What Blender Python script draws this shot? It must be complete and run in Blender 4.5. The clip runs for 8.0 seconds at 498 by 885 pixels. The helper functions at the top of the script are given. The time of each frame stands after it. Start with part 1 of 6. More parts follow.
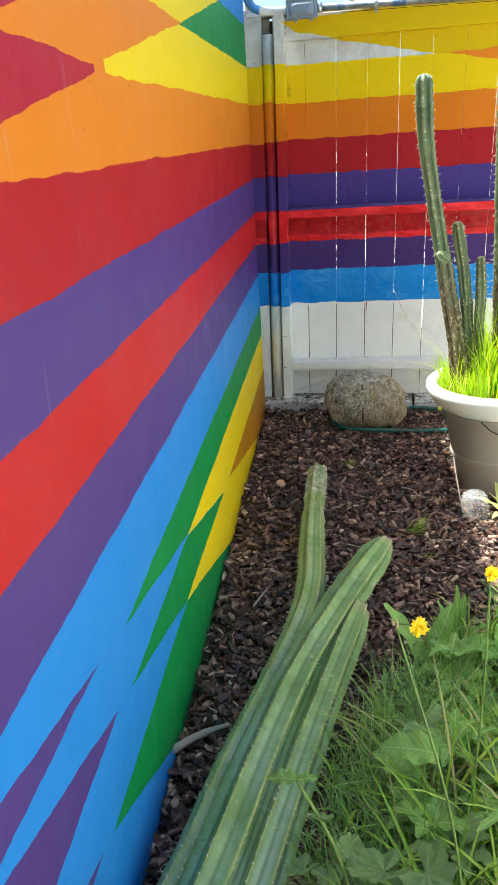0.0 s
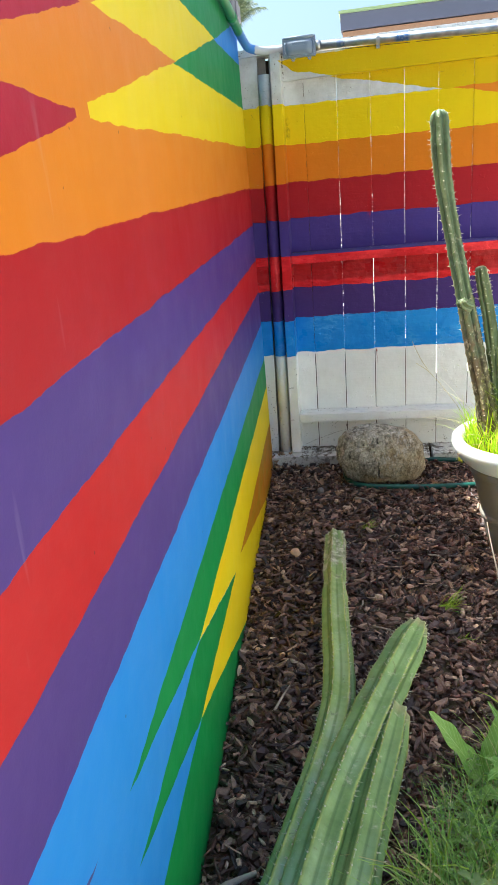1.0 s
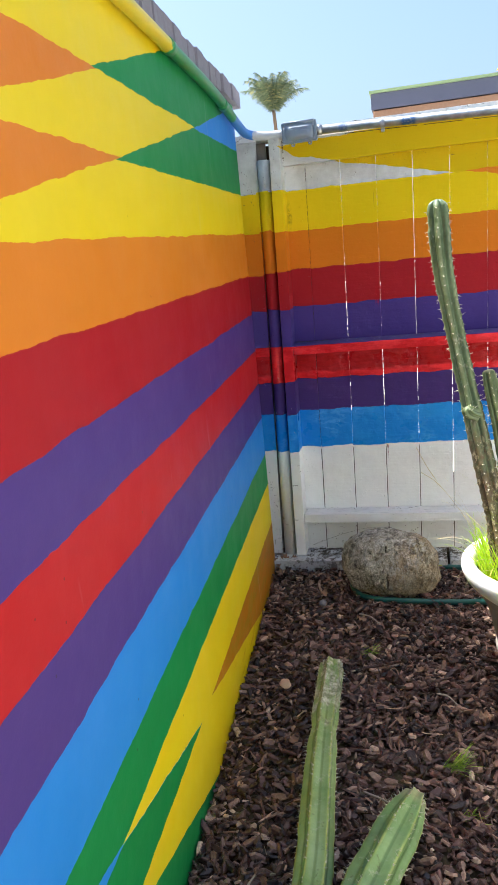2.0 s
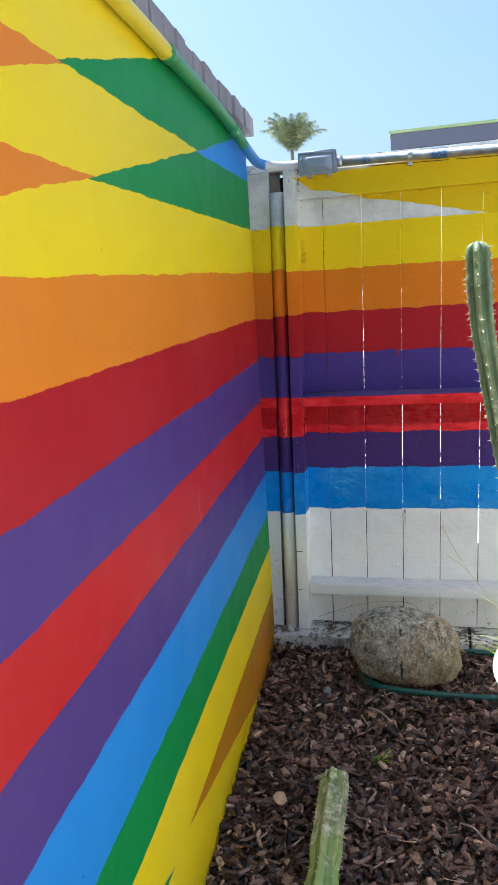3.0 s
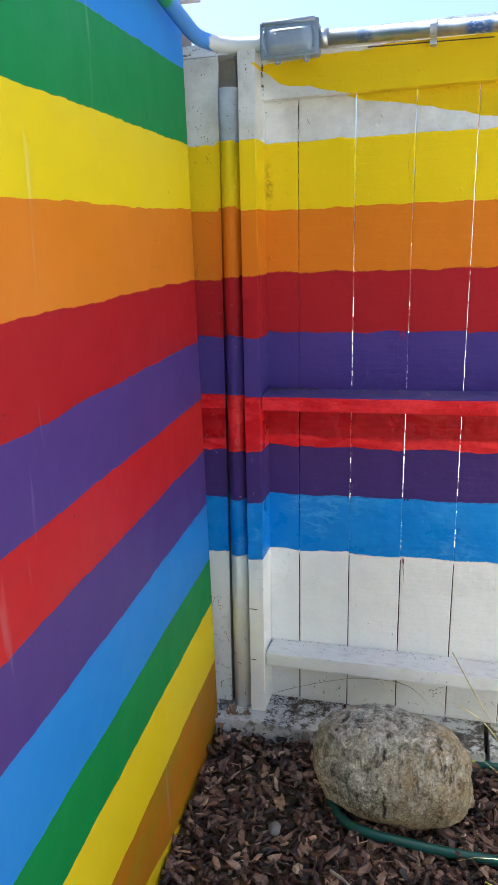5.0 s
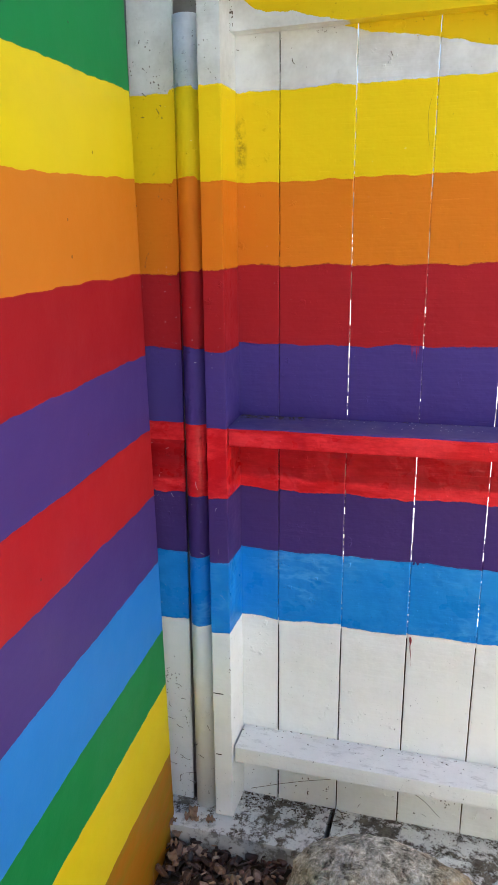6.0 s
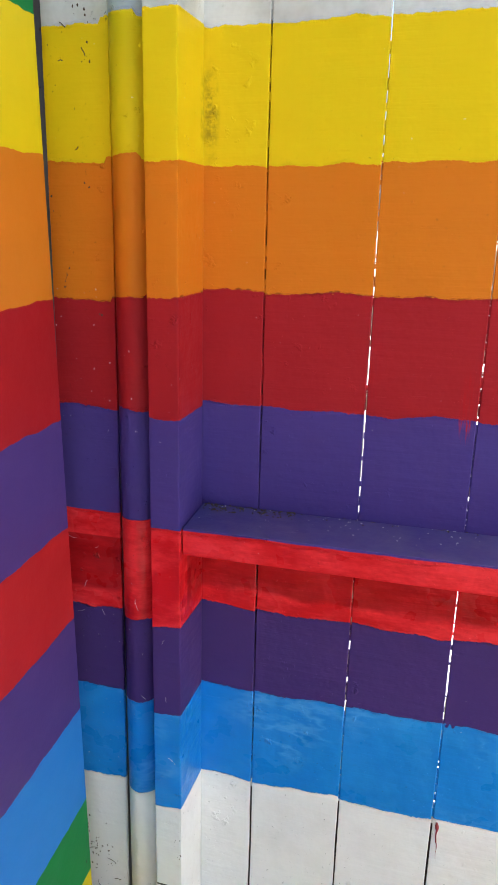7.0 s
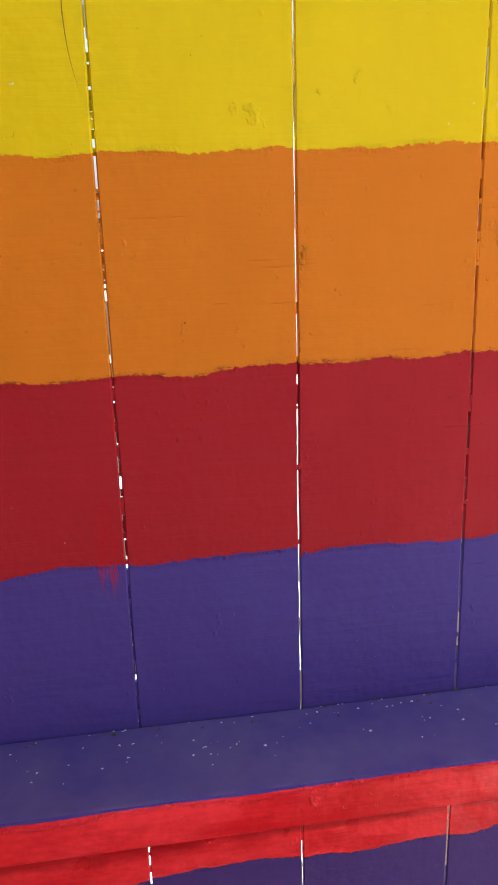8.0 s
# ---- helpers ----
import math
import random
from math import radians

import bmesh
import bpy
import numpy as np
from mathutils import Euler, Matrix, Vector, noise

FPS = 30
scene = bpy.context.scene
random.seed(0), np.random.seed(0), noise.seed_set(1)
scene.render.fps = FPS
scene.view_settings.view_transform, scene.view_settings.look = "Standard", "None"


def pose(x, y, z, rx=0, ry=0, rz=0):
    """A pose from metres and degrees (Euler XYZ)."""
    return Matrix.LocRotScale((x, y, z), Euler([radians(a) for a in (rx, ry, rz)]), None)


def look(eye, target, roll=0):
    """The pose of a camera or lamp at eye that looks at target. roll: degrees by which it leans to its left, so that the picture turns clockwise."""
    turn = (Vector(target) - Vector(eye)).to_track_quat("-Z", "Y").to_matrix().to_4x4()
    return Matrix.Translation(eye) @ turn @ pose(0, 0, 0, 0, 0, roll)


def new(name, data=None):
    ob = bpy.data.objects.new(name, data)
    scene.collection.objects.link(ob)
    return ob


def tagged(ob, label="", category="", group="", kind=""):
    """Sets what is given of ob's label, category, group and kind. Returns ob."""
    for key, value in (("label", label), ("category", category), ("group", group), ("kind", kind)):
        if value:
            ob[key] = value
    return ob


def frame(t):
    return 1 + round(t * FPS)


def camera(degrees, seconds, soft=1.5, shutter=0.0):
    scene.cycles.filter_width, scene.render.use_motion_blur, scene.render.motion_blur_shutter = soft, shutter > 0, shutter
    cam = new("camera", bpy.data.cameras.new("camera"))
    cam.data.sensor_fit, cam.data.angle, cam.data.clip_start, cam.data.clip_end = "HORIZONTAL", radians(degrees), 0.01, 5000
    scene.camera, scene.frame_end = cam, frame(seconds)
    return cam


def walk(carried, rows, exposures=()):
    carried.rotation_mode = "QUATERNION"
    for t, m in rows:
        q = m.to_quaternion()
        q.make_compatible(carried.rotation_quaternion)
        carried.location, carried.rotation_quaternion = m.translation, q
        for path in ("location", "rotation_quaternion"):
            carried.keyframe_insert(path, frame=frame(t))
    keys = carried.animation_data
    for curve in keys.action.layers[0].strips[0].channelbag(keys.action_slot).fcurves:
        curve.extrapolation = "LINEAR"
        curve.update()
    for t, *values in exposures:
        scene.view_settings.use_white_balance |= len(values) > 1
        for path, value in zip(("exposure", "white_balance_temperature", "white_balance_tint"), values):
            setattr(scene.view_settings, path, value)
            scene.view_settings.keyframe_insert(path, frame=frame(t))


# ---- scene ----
cam = camera(37.3, 8.0, soft=1.0)
PATH = [
    (0, (0.531, -0.24, 1.324), (0.17, 1.58, 0.579), -3.8),
    (0.5, (0.493, -0.094, 1.332), (0.159, 1.739, 0.606), -4.6),
    (0.7, (0.472, -0.039, 1.334), (0.136, 1.802, 0.627), -4.9),
    (1, (0.447, 0.024, 1.347), (0.091, 1.879, 0.689), -5.5),
    (1.2, (0.459, 0.082, 1.349), (0.064, 1.941, 0.726), -5.9),
    (1.5, (0.507, 0.202, 1.355), (0.079, 2.072, 0.79), -5.9),
    (1.8, (0.558, 0.308, 1.387), (0.120, 2.192, 0.877), -5.6),
    (2, (0.591, 0.363, 1.406), (0.13, 2.248, 0.922), -5.7),
    (2.2, (0.576, 0.434, 1.413), (0.114, 2.325, 0.952), -5.3),
    (3.3, (0.538, 0.833, 1.429), (0.046, 2.732, 1.038), -3.1),
    (3.5, (0.579, 0.934, 1.43), (0.082, 2.83, 1.034), -2.8),
    (3.8, (0.591, 1.061, 1.435), (0.102, 2.959, 1.039), -2.6),
    (4, (0.598, 1.143, 1.441), (0.097, 3.033, 1.022), -2.1),
    (4.2, (0.573, 1.237, 1.420), (0.069, 3.123, 0.985), -2.0),
    (5.3, (0.547, 1.785, 1.407), (0.016, 3.639, 0.876), -2.1),
    (5.5, (0.543, 1.885, 1.403), (0.011, 3.738, 0.872), -2.1),
    (5.8, (0.534, 2.020, 1.404), (-0.017, 3.867, 0.871), -1.8),
    (6, (0.524, 2.125, 1.401), (-0.036, 3.965, 0.855), -1.4),
    (6.3, (0.483, 2.330, 1.394), (-0.099, 4.158, 0.830), -1.0),
    (6.5, (0.459, 2.453, 1.399), (-0.13, 4.28, 0.838), -0.4),
    (6.7, (0.440, 2.520, 1.409), (-0.137, 4.351, 0.847), -0.0),
    (7, (0.41, 2.627, 1.421), (-0.125, 4.471, 0.859), 0.4),
    (7.2, (0.424, 2.723, 1.433), (-0.030, 4.599, 0.909), 0.3),
    (7.3, (0.429, 2.774, 1.437), (0.041, 4.671, 0.937), -0.1),
    (7.5, (0.445, 2.855, 1.451), (0.176, 4.774, 0.956), -0.6),
    (7.7, (0.458, 2.923, 1.450), (0.383, 4.866, 0.983), -1.4),
    (8, (0.474, 3.03, 1.435), (0.703, 4.944, 0.902), -2.6),
]
walk(cam, [(t, look(eye, target, roll)) for t, eye, target, roll in PATH],
     exposures=[(0.0, 1.53, 5900, 0), (1.5, 1.45, 5900, 5), (2.2, 1.34, 5900, 8), (3.5, 1.31, 5450, 3), (4.2, 1.37, 5450, 3), (5.5, 1.77, 5850, 7), (7.0, 1.90, 5900, 9), (8.0, 1.66, 6050, 16)])

# ------------------------------------------------------------------ light
SUN_EL, SUN_AZ = radians(65.3), radians(-69.0)   # azimuth from +y, towards -x
to_sun = Vector((math.sin(SUN_AZ) * math.cos(SUN_EL), math.cos(SUN_AZ) * math.cos(SUN_EL), math.sin(SUN_EL)))
world = bpy.data.worlds.new("sky")
scene.world = world
world.use_nodes = True
wn = world.node_tree
wn.nodes.clear()
sky = wn.nodes.new("ShaderNodeTexSky")
sky.sky_type = "NISHITA"
sky.sun_disc = False
sky.sun_elevation = SUN_EL
sky.sun_rotation = SUN_AZ
sky.air_density, sky.dust_density, sky.ozone_density = 1.1, 4.5, 3.2
bg = wn.nodes.new("ShaderNodeBackground")
bg.inputs["Strength"].default_value = 0.10
wout = wn.nodes.new("ShaderNodeOutputWorld")
wn.links.new(sky.outputs[0], bg.inputs[0])
wn.links.new(bg.outputs[0], wout.inputs[0])
sun = new("sun", bpy.data.lights.new("sun", "SUN"))
sun.data.energy, sun.data.angle, sun.data.color = 5.0, radians(0.53), (1.0, 0.95, 0.87)
sun.matrix_world = look(to_sun * 20, (0, 0, 0))


# ------------------------------------------------------------------ node helpers
def lin(r, g, b):
    """A colour from sRGB bytes."""
    return tuple((c / 255 / 12.92 if c <= 10 else ((c / 255 + 0.055) / 1.055) ** 2.4) for c in (r, g, b)) + (1.0,)


class Shade:
    """A node material under construction."""

    def __init__(self, name, rough=0.5, metal=0.0, spec=0.5):
        self.mat = bpy.data.materials.new(name)
        self.mat.use_nodes = True
        self.tree = self.mat.node_tree
        self.bsdf = self.tree.nodes["Principled BSDF"]
        self.bsdf.inputs["Roughness"].default_value = rough
        self.bsdf.inputs["Metallic"].default_value = metal
        self.bsdf.inputs["Specular IOR Level"].default_value = spec
        self.pos = self.tree.nodes.new("ShaderNodeNewGeometry").outputs["Position"]
        self.obj = self.tree.nodes.new("ShaderNodeTexCoord").outputs["Object"]

    def put(self, socket, value):
        if hasattr(value, "links"):
            self.tree.links.new(value, socket)
        else:
            socket.default_value = value

    def m(self, op, a, b=0.0, c=0.0, clamp=False):
        n = self.tree.nodes.new("ShaderNodeMath")
        n.operation, n.use_clamp = op, clamp
        for i, v in enumerate((a, b, c)):
            self.put(n.inputs[i], v)
        return n.outputs[0]

    def split(self, v):
        n = self.tree.nodes.new("ShaderNodeSeparateXYZ")
        self.put(n.inputs[0], v)
        return n.outputs[0], n.outputs[1], n.outputs[2]

    def join(self, x, y, z):
        n = self.tree.nodes.new("ShaderNodeCombineXYZ")
        for i, v in enumerate((x, y, z)):
            self.put(n.inputs[i], v)
        return n.outputs[0]

    def noise(self, scale, detail=3.0, rough=0.55, vec=None, stretch=None, distortion=0.0):
        n = self.tree.nodes.new("ShaderNodeTexNoise")
        n.inputs["Scale"].default_value = scale
        n.inputs["Detail"].default_value = detail
        n.inputs["Roughness"].default_value = rough
        n.inputs["Distortion"].default_value = distortion
        v = vec or self.pos
        if stretch:
            k = self.tree.nodes.new("ShaderNodeVectorMath")
            k.operation = "MULTIPLY"
            self.put(k.inputs[0], v)
            k.inputs[1].default_value = stretch
            v = k.outputs[0]
        self.put(n.inputs["Vector"], v)
        return n.outputs[0]

    def voronoi(self, scale, vec=None, feature="F1", out="Distance", randomness=1.0):
        n = self.tree.nodes.new("ShaderNodeTexVoronoi")
        n.feature = feature
        n.inputs["Scale"].default_value = scale
        n.inputs["Randomness"].default_value = randomness
        self.put(n.inputs["Vector"], vec or self.pos)
        return n.outputs[out]

    def ramp(self, fac, *stops):
        n = self.tree.nodes.new("ShaderNodeValToRGB")
        e = n.color_ramp.elements
        while len(e) < len(stops):
            e.new(0.5)
        for s, (p, c) in zip(e, stops):
            s.position = p
            s.color = c if len(c) == 4 else (*c, 1.0)
        self.put(n.inputs[0], fac)
        return n.outputs[0]

    def mix(self, fac, a, b, mode="MIX"):
        n = self.tree.nodes.new("ShaderNodeMix")
        n.data_type, n.blend_type = "RGBA", mode
        self.put(n.inputs[0], fac)
        self.put(n.inputs[6], a)
        self.put(n.inputs[7], b)
        return n.outputs[2]

    def span(self, v, lo, hi):
        """v from lo..hi to 0..1, clamped."""
        n = self.tree.nodes.new("ShaderNodeMapRange")
        self.put(n.inputs[0], v)
        n.inputs[1].default_value, n.inputs[2].default_value = lo, hi
        return n.outputs[0]

    def rand(self):
        return self.tree.nodes.new("ShaderNodeObjectInfo").outputs["Random"]

    def island(self):
        return self.tree.nodes.new("ShaderNodeNewGeometry").outputs["Random Per Island"]

    def hsv(self, col, h=0.5, s=1.0, v=1.0):
        n = self.tree.nodes.new("ShaderNodeHueSaturation")
        self.put(n.inputs["Hue"], h)
        self.put(n.inputs["Saturation"], s)
        self.put(n.inputs["Value"], v)
        self.put(n.inputs["Color"], col)
        return n.outputs[0]

    def color(self, c):
        self.put(self.bsdf.inputs["Base Color"], c)
        return self

    def rough(self, r):
        self.put(self.bsdf.inputs["Roughness"], r)
        return self

    def bump(self, h, strength=0.3, dist=0.01):
        n = self.tree.nodes.new("ShaderNodeBump")
        n.inputs["Strength"].default_value = strength
        n.inputs["Distance"].default_value = dist
        self.put(n.inputs["Height"], h)
        self.tree.links.new(n.outputs[0], self.bsdf.inputs["Normal"])
        return self

    # mural painting: fields bounded by straight lines, each line (s0, z0, slope)
    def line(self, s, l):
        s0, z0, k = l
        return self.m("MULTIPLY_ADD", s, k, z0 - k * s0)

    def above(self, z, edge, soft=0.0010):
        return self.m("MULTIPLY_ADD", self.m("SUBTRACT", z, edge), 1.0 / soft, 0.5, clamp=True)

    def field(self, s, z, base, colour, lo=(), hi=()):
        mask = None
        for edges, op, up in ((lo, "MAXIMUM", True), (hi, "MINIMUM", False)):
            e = None
            for l in edges:
                v = self.line(s, l)
                e = v if e is None else self.m(op, e, v)
            if e is not None:
                k = self.above(z, e) if up else self.above(e, z)
                mask = k if mask is None else self.m("MULTIPLY", mask, k)
        return self.mix(mask, base, colour)


# ------------------------------------------------------------------ mesh helpers
def thing(name, label, category, group="", kind="", at=(0, 0, 0)):
    ob = new(name)
    ob.empty_display_size = 0.05
    ob.location = at
    return tagged(ob, label, category, group, kind)


def part(name, bm, material, parent=None, label="", smooth=False):
    """Link a bmesh (in its parent's space) as one mesh object under a thing or a part."""
    me = bpy.data.meshes.new(name)
    bm.to_mesh(me)
    bm.free()
    if smooth:
        for p in me.polygons:
            p.use_smooth = True
    me.materials.append(material)
    ob = new(name, me)
    if parent is not None:
        ob.parent = parent
    if label:
        tagged(ob, label)
    return ob


def raw(name, verts, faces, material, parent=None, label="", smooth=False):
    me = bpy.data.meshes.new(name)
    me.from_pydata([tuple(map(float, v)) for v in verts], [], [tuple(map(int, f)) for f in faces])
    if smooth:
        me.polygons.foreach_set("use_smooth", [True] * len(me.polygons))
    me.materials.append(material)
    ob = new(name, me)
    if parent is not None:
        ob.parent = parent
    if label:
        tagged(ob, label)
    return ob


def box(x0, x1, y0, y1, z0, z1, bevel=0.0, segments=1):
    bm = bmesh.new()
    bmesh.ops.create_cube(bm, size=1.0)
    for v in bm.verts:
        v.co = Vector((x0 if v.co.x < 0 else x1, y0 if v.co.y < 0 else y1, z0 if v.co.z < 0 else z1))
    if bevel:
        bmesh.ops.bevel(bm, geom=list(bm.edges), offset=bevel, segments=segments, affect="EDGES", profile=0.7)
    return bm


def add_box(bm, *a, **k):
    other = box(*a, **k)
    me = bpy.data.meshes.new("tmp")
    other.to_mesh(me)
    other.free()
    bm.from_mesh(me)
    bpy.data.meshes.remove(me)
    return bm


def smooth_path(points, n):
    """Catmull-Rom through the points, n samples a span."""
    p = [Vector(q) for q in points]
    p = [p[0] * 2 - p[1]] + p + [p[-1] * 2 - p[-2]]
    out = []
    for i in range(1, len(p) - 2):
        for k in range(n):
            t = k / n
            a, b, c, d = p[i - 1], p[i], p[i + 1], p[i + 2]
            out.append(0.5 * ((2 * b) + (c - a) * t + (2 * a - 5 * b + 4 * c - d) * t * t + (3 * b - a - 3 * c + d) * t ** 3))
    out.append(p[-2].copy())
    return out


def sweep(points, radius, sides=12, profile=None, caps=True, bm=None):
    """A tube along the points. radius: a number or f(u); profile: f(angle, u) times the radius."""
    bm = bm or bmesh.new()
    rings, n = [], len(points)
    up = Vector((0, 0, 1))
    t0 = (points[1] - points[0]).normalized()
    side = t0.cross(up)
    if side.length < 0.05:
        side = t0.cross(Vector((0, 1, 0)))
    side.normalize()
    for i, p in enumerate(points):
        t = (points[min(i + 1, n - 1)] - points[max(i - 1, 0)]).normalized()
        side = (side - t * side.dot(t)).normalized()
        nor = side.cross(t)
        u = i / (n - 1)
        r = radius(u) if callable(radius) else radius
        ring = []
        for k in range(sides):
            a = 2 * math.pi * k / sides
            q = r * (profile(a, u) if profile else 1.0)
            ring.append(bm.verts.new(p + side * (math.cos(a) * q) + nor * (math.sin(a) * q)))
        rings.append(ring)
    for a, b in zip(rings, rings[1:]):
        for k in range(sides):
            bm.faces.new((a[k], a[(k + 1) % sides], b[(k + 1) % sides], b[k]))
    if caps:
        bm.faces.new(list(reversed(rings[0])))
        bm.faces.new(rings[-1])
    return bm


def lathe(profile, sides=48, cx=0.0, cy=0.0):
    bm = bmesh.new()
    rings = []
    for r, z in profile:
        rings.append([bm.verts.new((cx + r * math.cos(2 * math.pi * k / sides), cy + r * math.sin(2 * math.pi * k / sides), z)) for k in range(sides)])
    for a, b in zip(rings, rings[1:]):
        for k in range(sides):
            bm.faces.new((a[k], a[(k + 1) % sides], b[(k + 1) % sides], b[k]))
    return bm


def blades(rows, segs=4):
    """Grass blades as bent, tapered, folded strips. rows: x, y, z, length, width, heading, lean, curl."""
    verts, faces = [], []
    for x, y, z, length, width, head, lean, curl in rows:
        d = np.array((math.cos(head), math.sin(head)))
        s = np.array((-d[1], d[0]))
        px, pz, ang = 0.0, 0.0, lean
        base = len(verts)
        for k in range(segs + 1):
            u = k / segs
            w = width * 0.5 * (1 - u ** 2.2) * (0.75 + 0.25 * min(1, 4 * u)) + 0.0002
            c = np.array((x, y)) + d * px
            fold = w * 0.35
            verts.append((c[0] + s[0] * w, c[1] + s[1] * w, z + pz + fold))
            verts.append((c[0], c[1], z + pz))
            verts.append((c[0] - s[0] * w, c[1] - s[1] * w, z + pz + fold))
            px += length / segs * math.sin(ang)
            pz += length / segs * math.cos(ang)
            ang += curl / segs
        for k in range(segs):
            a = base + 3 * k
            faces.append((a, a + 1, a + 4, a + 3))
            faces.append((a + 1, a + 2, a + 5, a + 4))
    return verts, faces


# ------------------------------------------------------------------ materials
C_YEL, C_ORA, C_RED, C_PUR = lin(222, 196, 0), lin(206, 120, 25), lin(160, 27, 33), lin(77, 56, 122)
C_RE2, C_BLU, C_GRE, C_BRO = lin(176, 29, 33), lin(48, 127, 206), lin(34, 128, 64), lin(180, 114, 16)
C_CRI, C_WHI = lin(158, 30, 52), lin(239, 239, 235)


def aged(s, col, dirt=1.0, fleck=True):
    """Brush marks, faint soiling and flecks over a paint colour."""
    big = s.span(s.noise(3.2, 4.0), 0.3, 0.75)
    fine = s.span(s.noise(38.0, 4.0, 0.65), 0.3, 0.7)
    col = s.mix(s.m("MULTIPLY", big, 0.16), col, s.hsv(col, 0.5, 0.88, 1.14))
    col = s.mix(s.m("MULTIPLY", fine, 0.10 * dirt), col, s.hsv(col, 0.5, 1.0, 0.80))
    if fleck:
        v = s.voronoi(16.0)
        keep = s.m("GREATER_THAN", s.noise(5.0, 1.0), 0.54)
        f = s.m("MULTIPLY", s.m("LESS_THAN", v, 0.045), keep)
        col = s.mix(s.m("MULTIPLY", f, 0.55), col, lin(60, 50, 45))
    return col


def make_wall_paint():
    s = Shade("painted_plaster", 0.5, spec=0.11)
    x, y, z = s.split(s.pos)
    a = s.m("SUBTRACT", s.noise(5.0, 2.0), 0.5)
    b = s.m("SUBTRACT", s.noise(22.0, 3.0, 0.6), 0.5)
    w = s.m("ADD", s.m("MULTIPLY", a, 0.016), s.m("MULTIPLY", b, 0.009))
    Z = s.m("ADD", z, w)
    S = s.m("MULTIPLY_ADD", y, 0.9856, 0.0503)
    Zl = s.m("ADD", Z, -0.008)
    f = s.field
    muddle = s.span(s.noise(1.0, 5.0, 0.65, stretch=(5.0, 5.0, 22.0)), 0.44, 0.62)
    brown = s.mix(muddle, C_BRO, lin(158, 124, 18))
    low_yellow = s.mix(s.m("MULTIPLY", s.m("MULTIPLY", s.span(s.noise(1.0, 5.0, 0.7, stretch=(7.0, 7.0, 30.0)), 0.56, 0.68), s.above(y, 2.3, 0.5)), 0.5), C_YEL, lin(186, 132, 16))
    col = f(S, Z, C_BLU, C_PUR, [(0, .700, .005)])
    col = f(S, Z, col, C_RE2, [(0, .845, .007)])
    col = f(S, Z, col, C_PUR, [(0, .990, .007)])
    col = f(S, Z, col, C_RED, [(0, 1.135, .010)])
    col = f(S, Z, col, C_ORA, [(0, 1.293, .011)])
    # lower zigzags
    col = f(S, Zl, col, C_GRE, [(.75, .538, -.229), (1.43, .383, .010)], [(.75, .540, -.11), (1.0, .512, .012)][1:])
    col = f(S, Zl, col, C_YEL, [(1.43, .381, -.277), (2.08, .216, .0)], [(1.43, .383, .010)])
    col = f(S, Zl, col, brown, [(2.13, .217, -.235)], [(2.08, .216, 0.0)])
    col = f(S, Zl, col, low_yellow, [(1.34, .240, -.34)], [(1.34, .239, -.028), (2.13, .217, -.235)])
    col = f(S, Zl, col, C_GRE, [(.85, .382, -.294), (1.34, .238, -.028)], [(.85, .380, 0.0), (1.43, .380, -.277)])
    col = f(S, Zl, col, C_GRE, [(.67, .229, -.52)], [(.67, .230, .008), (1.34, .240, -.34)])
    col = f(S, Zl, col, C_PUR, [(.73, .541, -.05)], [(.73, .541, -.236)])
    col = f(S, Zl, col, C_PUR, [(.78, .398, .04)], [(.78, .398, -.31)])
    col = f(S, Zl, col, C_PUR, [(.62, .246, .02)], [(.62, .246, -.30)])
    # upper zigzags
    col = f(S, Z, col, C_YEL, [(1.3, 1.460, .0195), (1.178, 1.470, -6.0)], [(1.20, 1.484, .205), (1.96, 1.630, .018)])
    col = f(S, Z, col, C_GRE, [(1.96, 1.630, .018)], [(1.96, 1.640, .221), (2.72, 1.804, .03)])
    col = f(S, Z, col, C_BLU, [(2.72, 1.804, .03)], [(2.72, 1.808, .24)])
    col = f(S, Z, col, C_YEL, [(1.27, 1.624, .02), (1.96, 1.640, .221)], [(1.27, 1.624, .281), (1.85, 1.790, .02)])
    col = f(S, Z, col, C_GRE, [(1.85, 1.790, .02), (2.72, 1.808, .24)], [(1.85, 1.794, .277)])
    col = f(S, Z, col, C_YEL, [(1.6, 1.785, .02), (1.85, 1.794, .277)])
    col = f(S, Z, col, C_CRI, [(1.12, 1.455, .21)], [(1.12, 1.466, -0.02), (1.116, 1.460, -7.0)])
    col = f(S, Z, col, C_CRI, [(1.20, 1.612, .26)], [(1.20, 1.616, 0.0)])
    col = aged(s, col)
    # pale rubbed streaks
    rub = s.span(s.noise(1.0, 3.0, 0.6, stretch=(6.0, 14.0, 1.6)), 0.69, 0.76)
    col = s.mix(s.m("MULTIPLY", rub, 0.18), col, lin(200, 190, 195))
    s.color(col)
    s.rough(s.m("MULTIPLY_ADD", s.noise(9.0, 3.0), 0.25, 0.36))
    h = s.m("ADD", s.m("MULTIPLY", s.noise(7.0, 2.0), 1.0), s.m("MULTIPLY", s.noise(60.0, 4.0, 0.6), 0.12))
    s.bump(h, 0.35, 0.012)
    return s.mat


